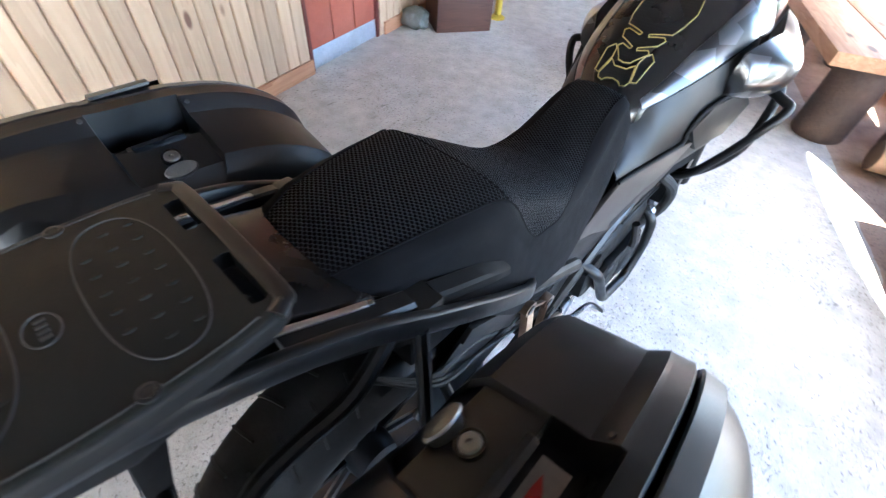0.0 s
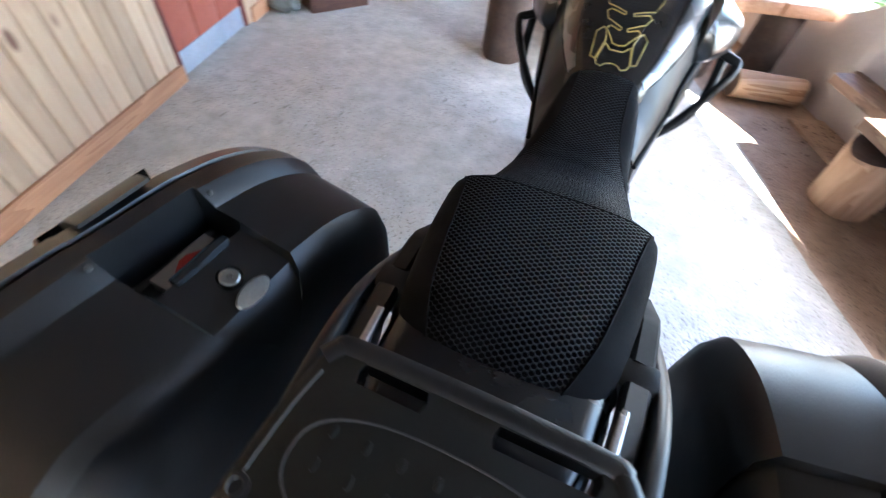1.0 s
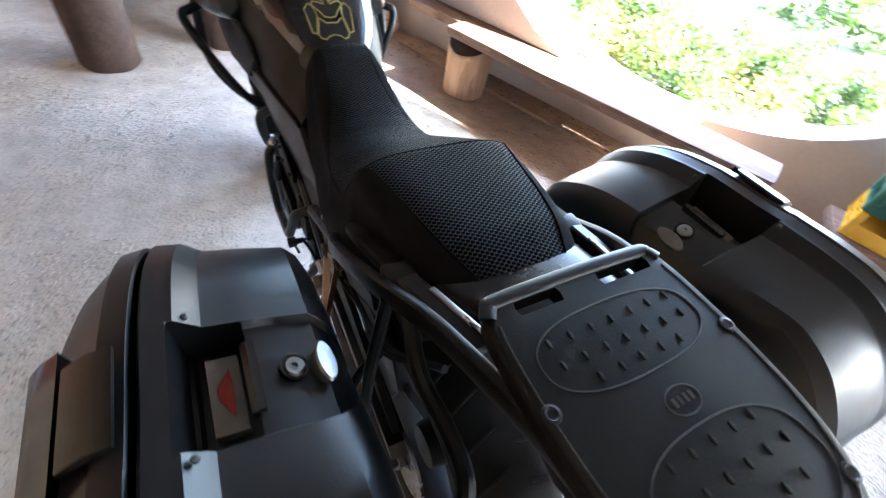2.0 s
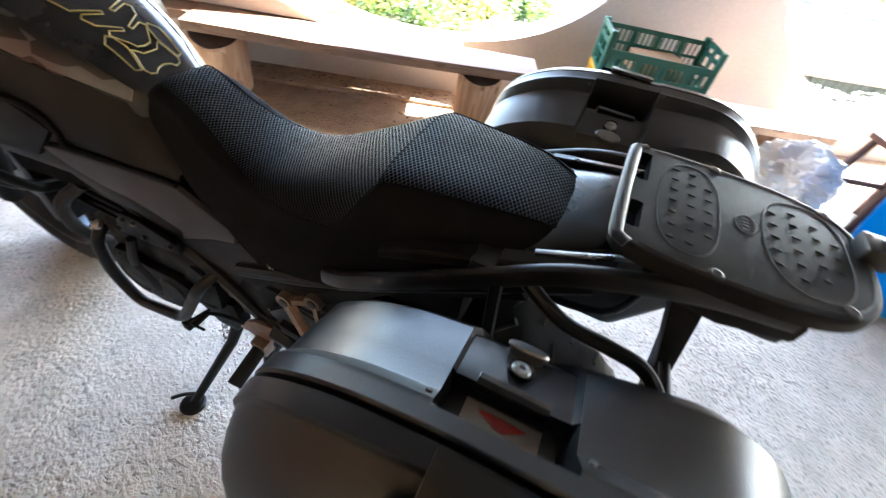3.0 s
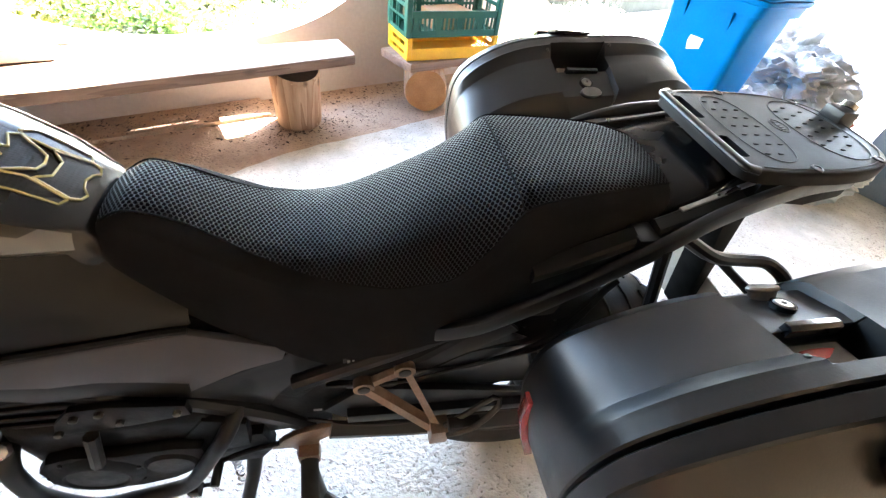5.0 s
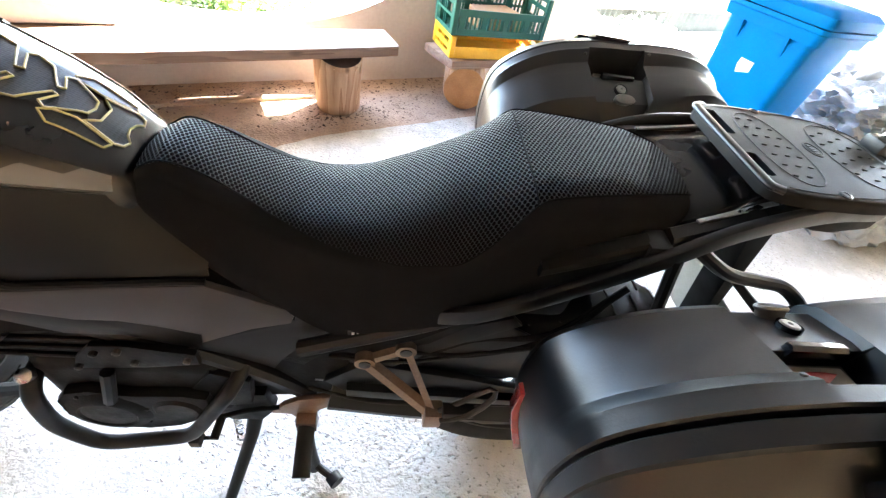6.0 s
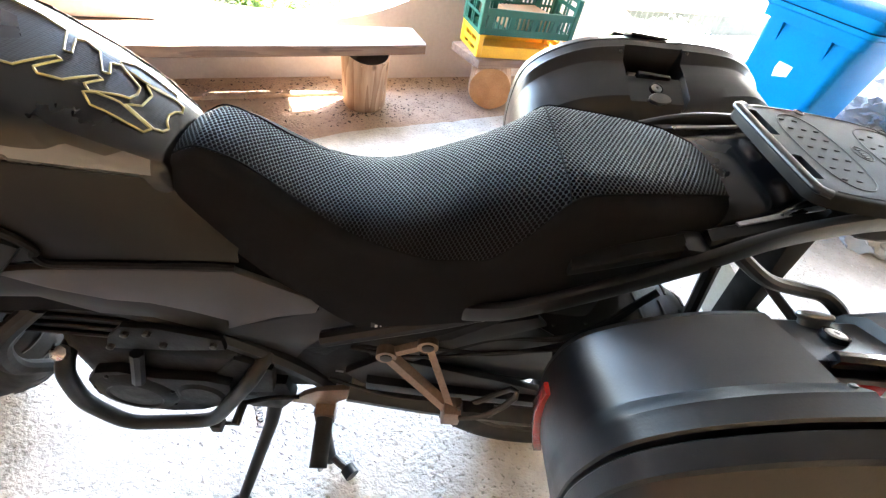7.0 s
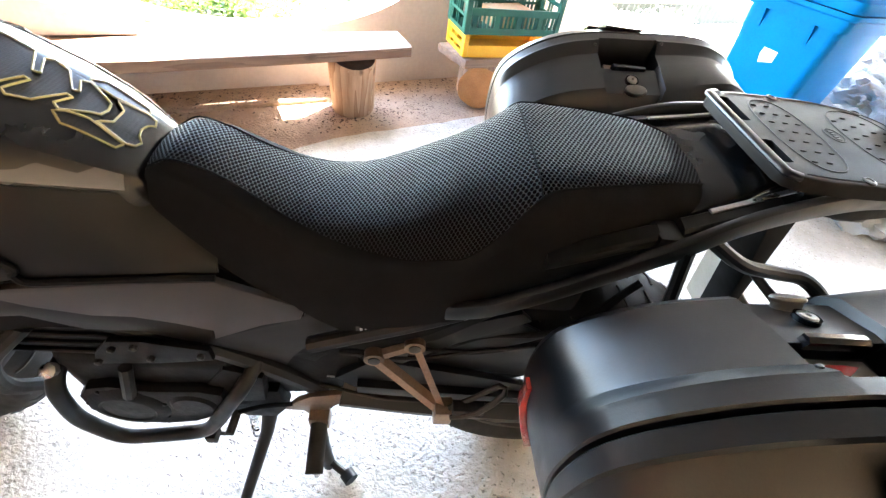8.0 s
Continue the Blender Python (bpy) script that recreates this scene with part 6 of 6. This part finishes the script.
def flat_bar(pts, w_, h_):
    """A bar of rounded upright section through points."""
    line = spline(pts, 5)
    rings = []
    for i, p_ in enumerate(line):
        t_ = (line[min(i + 1, len(line) - 1)] - line[max(i - 1, 0)]).normalized()
        sd = t_.cross(Vector((0, 0, 1))).normalized()
        up = sd.cross(t_)
        rings.append([p_ + sd * w_ * math.copysign(abs(math.cos(a)) ** 0.6, math.cos(a)) + up * h_ * math.copysign(abs(math.sin(a)) ** 0.6, math.sin(a)) for a in (2 * math.pi * k / 14 for k in range(14))])
    return loft(rings)
mirror("rack_arm", lambda sx: flat_bar([(sx * 0.108, -0.085, 0.655), (sx * 0.128, -0.11, 0.682), (sx * 0.143, -0.145, 0.712), (sx * 0.148, -0.18, 0.738), (sx * 0.149, -0.24, 0.778), (sx * 0.142, -0.34, 0.840), (sx * 0.125, -0.43, 0.884), (sx * 0.10, -0.55, 0.905), (sx * 0.085, -0.64, 0.906)], 0.0075, 0.0135), M_ARM, "black rack arm")
# added strip that stands in for the sky's highlight along the rail's flat top
mirror("rail_strip", lambda sx: flat_bar([(sx * 0.106, -0.385, 0.8775), (sx * 0.099, -0.425, 0.8885), (sx * 0.092, -0.465, 0.9005), (sx * 0.089, -0.488, 0.9075)], 0.0034, 0.0018), M_STEEL, "narrow steel strip added as the highlight on the rail's top")
mirror("luggage_loop", lambda sx: tube([(sx * 0.128, -0.375, 0.862), (sx * 0.140, -0.44, 0.828), (sx * 0.135, -0.50, 0.812), (sx * 0.14, -0.545, 0.806), (sx * 0.165, -0.575, 0.78), (sx * 0.185, -0.60, 0.70), (sx * 0.185, -0.56, 0.52), (sx * 0.18, -0.33, 0.50), (sx * 0.155, -0.29, 0.53), (sx * 0.11, -0.28, 0.57)], 0.009, 10), M_TUBE, "black side case carrier loop")
mirror("carrier_strut", lambda sx: tube([(sx * 0.142, -0.36, 0.845), (sx * 0.17, -0.38, 0.70), (sx * 0.182, -0.40, 0.51)], 0.008, 8), M_TUBE)
OUT = [(-0.104, -0.464), (-0.108, -0.492), (-0.1095, -0.545), (-0.107, -0.60), (-0.099, -0.645), (-0.081, -0.682), (-0.05, -0.703), (0.0, -0.710)]
OUT = OUT + [(-x, y) for x, y in OUT[-2::-1]]
OUT = [(p_.x, p_.y) for p_ in spline([(x, y, 0) for x, y in OUT], 3)] + [(0.098, -0.452), (0.086, -0.446), (0.0, -0.4445), (-0.086, -0.446), (-0.098, -0.452)]
def rack_plate():
    """A moulded plate with a deep skirt, rounded rim and two slots behind its front edge."""
    b_ = bmesh.new()
    slots = [[(x0, -0.4565), (x1, -0.4565), (x1 + 0.002, -0.463), (x1, -0.4705), (x0, -0.4705), (x0 - 0.002, -0.463)] for x0, x1 in ((-0.072, -0.027), (0.021, 0.082))]
    edges = []
    for lp in [OUT] + slots:
        vs = [b_.verts.new((x_, y_, 0.9325)) for x_, y_ in lp]
        edges += [b_.edges.new((vs[i], vs[(i + 1) % len(vs)])) for i in range(len(vs))]
    rim = edges[:len(OUT)]
    res = bmesh.ops.triangle_fill(b_, use_beauty=True, edges=edges)
    ext = bmesh.ops.extrude_face_region(b_, geom=[g for g in res["geom"] if isinstance(g, bmesh.types.BMFace)])
    bmesh.ops.translate(b_, verts=[g for g in ext["geom"] if isinstance(g, bmesh.types.BMVert)], vec=(0, 0, -0.017))
    rim = [e_ for e_ in rim if e_.is_valid]
    bmesh.ops.bevel(b_, geom=rim, offset=0.006, segments=3, affect="EDGES", profile=0.5)
    return b_
rack = part("luggage_rack", rack_plate(), [M_RACKTOP, M_MATT], BIKE, "dusty black top case plate with two slots", angle=50)
for p_ in rack.data.polygons:
    p_.material_index = 0 if p_.normal.z > 0.9 and p_.center.z > 0.93 else 1
part("rack_tray", prism([(-0.088, -0.50), (-0.098, -0.58), (-0.082, -0.655), (0.0, -0.680), (0.082, -0.655), (0.098, -0.58), (0.088, -0.50)], 0.872, 0.901, "z", 0.006), M_MATT, rack, "black underside tray")
lip = tube([(-0.100, -0.463, 0.9300), (-0.094, -0.4535, 0.9305), (-0.084, -0.4495, 0.9310), (0.0, -0.4480, 0.9315), (0.084, -0.4495, 0.9310), (0.094, -0.4535, 0.9305), (0.100, -0.463, 0.9300)], 0.0078, 12)
for v_ in lip.verts:
    v_.co.z = 0.931 + (v_.co.z - 0.931) * 0.55
part("front_lip", lip, M_BLACK, rack, "rounded black front lip")
def groove(cy, ry, rx, flat=0.8, cx=0.0):
    return tube([(cx + rx * math.copysign(abs(math.cos(a)) ** flat, math.cos(a)), cy + ry * math.copysign(abs(math.sin(a)) ** flat, math.sin(a)), 0.9326) for a in np.linspace(0, 2 * math.pi, 48)], 0.0009, 5, smooth=0)
part("groove", groove(-0.518, 0.034, 0.085), M_INK, rack)
part("groove", groove(-0.640, 0.043, 0.078), M_INK, rack)
part("groove", groove(-0.579, 0.011, 0.0165, 1.0, 0.003), M_INK, rack)
part("edge_groove", tube([(x_ * 0.915, -0.58 + (y_ + 0.58) * 0.93, 0.9326) for x_, y_ in OUT[:-5]], 0.0008, 5, smooth=0), M_INK, rack)
for x_ in (-0.006, 0.0, 0.006, 0.012):
    part("emblem_bar", box(x_ - 0.0016, x_ + 0.0016, -0.582, -0.575, 0.932, 0.9334), M_INK, rack)
for cy, n_, dx in ((-0.501, 7, 0.0224), (-0.5205, 7, 0.0224), (-0.539, 5, 0.0224), (-0.609, 5, 0.0224), (-0.631, 6, 0.0224), (-0.653, 5, 0.0224), (-0.671, 3, 0.0224)):
    for k in range(n_):
        x_ = (k - (n_ - 1) / 2) * dx
        b_ = lathe([(0.0030, 0), (0.0026, 0.0013), (0.001, 0.0018)], (0, 0, 0), (0, 0, 1), 8)
        for v_ in b_.verts:
            v_.co = Vector((v_.co.x * 0.7 + x_, v_.co.y * 1.5 + cy, v_.co.z + 0.9322))
        part("rubber_stud", b_, M_RACKTOP, rack)
for sx in (-1, 1):
    for x_, y_ in ((0.0985, -0.547), (0.078, -0.668)):
        part("rack_clip", lathe([(0.0075, 0), (0.0072, 0.0018), (0.005, 0.0024), (0.004, 0.0015), (0.001, 0.0015)], (sx * x_, y_, 0.932), (0, 0, 1), 14), M_BLACK, rack)
part("release_catch", box(0.012, 0.048, -0.722, -0.690, 0.925, 0.950, 0.006), M_BLACK, rack, "black release catch")
part("release_button", lathe([(0.012, 0), (0.011, 0.008), (0.001, 0.010)], (0.032, -0.716, 0.947), (0.2, -0.5, 1), 16), M_STEEL, rack, "steel release button")
part("plate_hanger", prism([(-0.535, 0.895), (-0.585, 0.895), (-0.625, 0.70), (-0.66, 0.52), (-0.645, 0.52), (-0.60, 0.70)], -0.03, 0.03, "x", 0.004), M_MATT, BIKE)
plate = part("number_plate", box(-0.10, 0.10, -0.002, 0.002, -0.07, 0.07, 0.0015, 1), M_PLATE, BIKE, "pale number plate with dark bars")
plate.matrix_basis = pose(-0.005, -0.653, 0.57, -12.0, 0, 0)
for z_, xs in ((0.03, (-0.06, -0.02, 0.05)), (-0.03, (-0.05, 0.0, 0.045))):
    for x_ in xs:
        part("plate_bar", box(x_ - 0.012, x_ + 0.012, -0.0045, -0.0025, z_ - 0.02, z_ + 0.02), M_INK, plate)
mirror("indicator", lambda sx: rod((sx * 0.025, -0.612, 0.70), (sx * 0.12, -0.62, 0.70), 0.008, bm=box(sx * 0.145 - 0.03, sx * 0.145 + 0.03, -0.635, -0.605, 0.685, 0.715, 0.008)), M_BLACK)

# side cases
CASE_Y = -0.415
PROF = [(0.165, 0.52), (0.195, 0.60), (0.220, 0.70), (0.224, 0.77), (0.216, 0.815), (0.192, 0.846), (0.150, 0.873), (0.106, 0.890), (0.0535, 0.901), (0.0495, 0.9015), (0.02, 0.904), (-0.02, 0.906), (-0.0495, 0.9085), (-0.0535, 0.910), (-0.115, 0.9125), (-0.162, 0.909), (-0.203, 0.893), (-0.235, 0.866), (-0.260, 0.832), (-0.275, 0.785), (-0.279, 0.72), (-0.270, 0.61), (-0.19, 0.475), (0.135, 0.475)]
FLANK_F = [(p_.x, p_.y) for p_ in spline([(a_, b_, 0) for a_, b_ in PROF[:9]], 4)]
FLANK_R = [(p_.x, p_.y) for p_ in spline([(a_, b_, 0) for a_, b_ in PROF[13:22]], 4)]
PROF = FLANK_F + PROF[9:13] + FLANK_R + PROF[22:]
def shell(sx, stations, pocket):
    """The case's skin: its side outline carried outward. stations: (x, inset, lift of the top, recess of the pocket)."""
    rings = []
    for x_, inset, lift, dip in stations:
        ring = []
        for dy, z in PROF:
            k_ = max(0.0, (abs(dy) - inset) / max(abs(dy), 1e-6)) if inset else 1.0
            tilt = float(np.interp(dy, (-0.16, -0.055), (0.35, 1.0))) if lift < 0 and x_ < 0.34 else 1.0  # the top levels out towards the back
            zz = 0.475 + (z - 0.475) * (1 - inset / 0.40) + lift * tilt * min(1.0, max(0.0, (z - 0.5) / 0.35))
            if pocket and abs(dy) < 0.05:
                zz -= dip
            ring.append((sx * x_, CASE_Y + dy * k_, zz))
        rings.append(ring)
    return loft(rings)
BODY = [(0.199, 0.034, -0.054, 0.010), (0.203, 0.019, -0.047, 0.012), (0.211, 0.007, -0.041, 0.013), (0.224, 0.0, -0.035, 0.010), (0.250, 0.0, -0.0265, 0.0085), (0.268, 0.0, -0.0205, 0.007), (0.279, 0.0, -0.0175, 0.008), (0.2805, 0.0, -0.017, 0.034), (0.3055, 0.0, -0.011, 0.038), (0.3075, 0.0, -0.010, 0.039), (0.3100, 0.0, -0.0065, 0.043), (0.3200, 0.0, 0.0055, 0.054), (0.3230, 0.0, 0.0085, 0.054), (0.3265, 0.0, 0.0088, 0.054), (0.3280, 0.0, 0.009, 0.0), (0.3430, 0.0, 0.0125, 0.0), (0.3455, 0.0015, 0.0115, 0.0), (0.3470, 0.0045, 0.007, 0.0), (0.3495, 0.006, 0.005, 0.0)]
LID = [(0.3497, 0.006, 0.005, 0), (0.3502, 0.0015, 0.0108, 0), (0.3518, 0.0, 0.0120, 0), (0.3700, 0.0, 0.0095, 0), (0.3720, 0.003, 0.0055, 0), (0.3900, 0.007, -0.001, 0), (0.4050, 0.013, -0.007, 0), (0.4180, 0.022, -0.013, 0), (0.4280, 0.034, -0.016, 0), (0.4340, 0.048, -0.016, 0), (0.4310, 0.056, -0.016, 0), (0.4370, 0.092, -0.014, 0), (0.4450, 0.14, -0.012, 0)]
for sx in (-1, 1):
    case = part("side_case", shell(sx, BODY, True), M_BLACK, BIKE, "black hard plastic side case", angle=24)
    part("case_lid", shell(sx, LID, False), M_BLACK, case, "black outer lid of the case", angle=24)
    knob = part("lock_knob", bmesh.new(), M_KNOB, case, "oval metal lock knob")
    b_ = lathe([(0.016, -0.014), (0.017, 0.0), (0.0196, 0.002), (0.0202, 0.004), (0.0182, 0.0062), (0.001, 0.0068)], (0, 0, 0), (0, 0, 1), 28)
    for v_ in b_.verts:
        v_.co.x *= 0.48
    finish(b_)
    b_.to_mesh(knob.data)
    b_.free()
    knob.matrix_basis = pose(sx * 0.2245, CASE_Y - 0.001, 0.8655, 0, sx * -37, 0)
    part("key_ring", lathe([(0.0118, -0.002), (0.0118, 0.003), (0.0098, 0.003), (0.0098, -0.002)], (sx * 0.2485, CASE_Y, 0.8725), (sx * -0.38, 0, 1), 24, closed=True), M_BLACK_GLOSS, case)
    part("key_lock", lathe([(0.0090, -0.003), (0.0090, 0.003), (0.0074, 0.0042), (0.0028, 0.0042), (0.0022, 0.0015), (0.001, 0.0015)], (sx * 0.2485, CASE_Y, 0.8725), (sx * -0.38, 0, 1), 24), M_KNOB, case, "round steel key lock")
    part("latch_lip", prism([(sx * 0.2735, 0.874), (sx * 0.2735, 0.8855), (sx * 0.279, 0.8875), (sx * 0.284, 0.885), (sx * 0.284, 0.874)], CASE_Y - 0.031, CASE_Y + 0.031, "y", 0.0018), M_BLACK_GLOSS, case, "glossy black latch lip")
    badge = part("badge", prism([(sx * 0.289, 0.8575), (sx * 0.289, 0.8665), (sx * 0.312, 0.8710), (sx * 0.312, 0.8575)], CASE_Y - 0.033, CASE_Y + 0.033, "y"), M_BADGE, case, "beige label plate")
    mark = prism([(-0.021, 0.004), (-0.008, 0.0055), (0.008, 0.0055), (0.021, 0.004), (0.011, -0.002), (0.004, -0.0058), (-0.004, -0.0058), (-0.011, -0.002)], -0.0006, 0.0006, "z")
    mk = part("badge_mark", mark, M_RED, badge, "red winged mark")
    mk.matrix_basis = Matrix.Translation((sx * 0.3005, CASE_Y, 0.8697)) @ Matrix(((0, -sx * 0.9813, sx * -0.1924, 0), (1, 0, 0, 0), (0, -0.1924, 0.9813, 0), (0, 0, 0, 1)))
    part("reflector", prism([(-0.197, 0.716), (-0.186, 0.713), (-0.190, 0.66), (-0.207, 0.60), (-0.234, 0.52), (-0.246, 0.522), (-0.219, 0.60), (-0.202, 0.66)], sx * 0.238, sx * 0.254, "x", 0.002), M_RED, case, "upright red reflector")
    part("lid_tab", prism([(sx * 0.356, 0.9205), (sx * 0.3565, 0.9240), (sx * 0.372, 0.9225), (sx * 0.389, 0.9125), (sx * 0.389, 0.906), (sx * 0.37, 0.914)], CASE_Y - 0.036, CASE_Y + 0.036, "y", 0.0012), M_BLACK, case, "flat raised tab on the lid")
    part("lid_recess", prism([(sx * 0.391, 0.888), (sx * 0.3935, 0.9085), (sx * 0.408, 0.899), (sx * 0.4185, 0.888), (sx * 0.416, 0.875)], CASE_Y - 0.055, CASE_Y + 0.055, "y", 0.0015), M_BLACK_GLOSS, case, "glossy lid latch")
    part("case_rivet", lathe([(0.003, 0), (0.003, 0.002), (0.001, 0.003)], (sx * 0.3165, CASE_Y + 0.060, 0.9015), (sx * -0.6, 0, 0.8), 8), M_INK, case)
    part("case_rivet", lathe([(0.003, 0), (0.003, 0.002), (0.001, 0.003)], (sx * 0.3165, CASE_Y - 0.060, 0.9165), (sx * -0.6, 0, 0.8), 8), M_INK, case)

# boards of the walls, last
clad(wall_w, -4.7, -0.006, 0.0, 2.5)
clad(wall_w, DOOR_W + 0.006, 3.4, 0.0, 2.5)
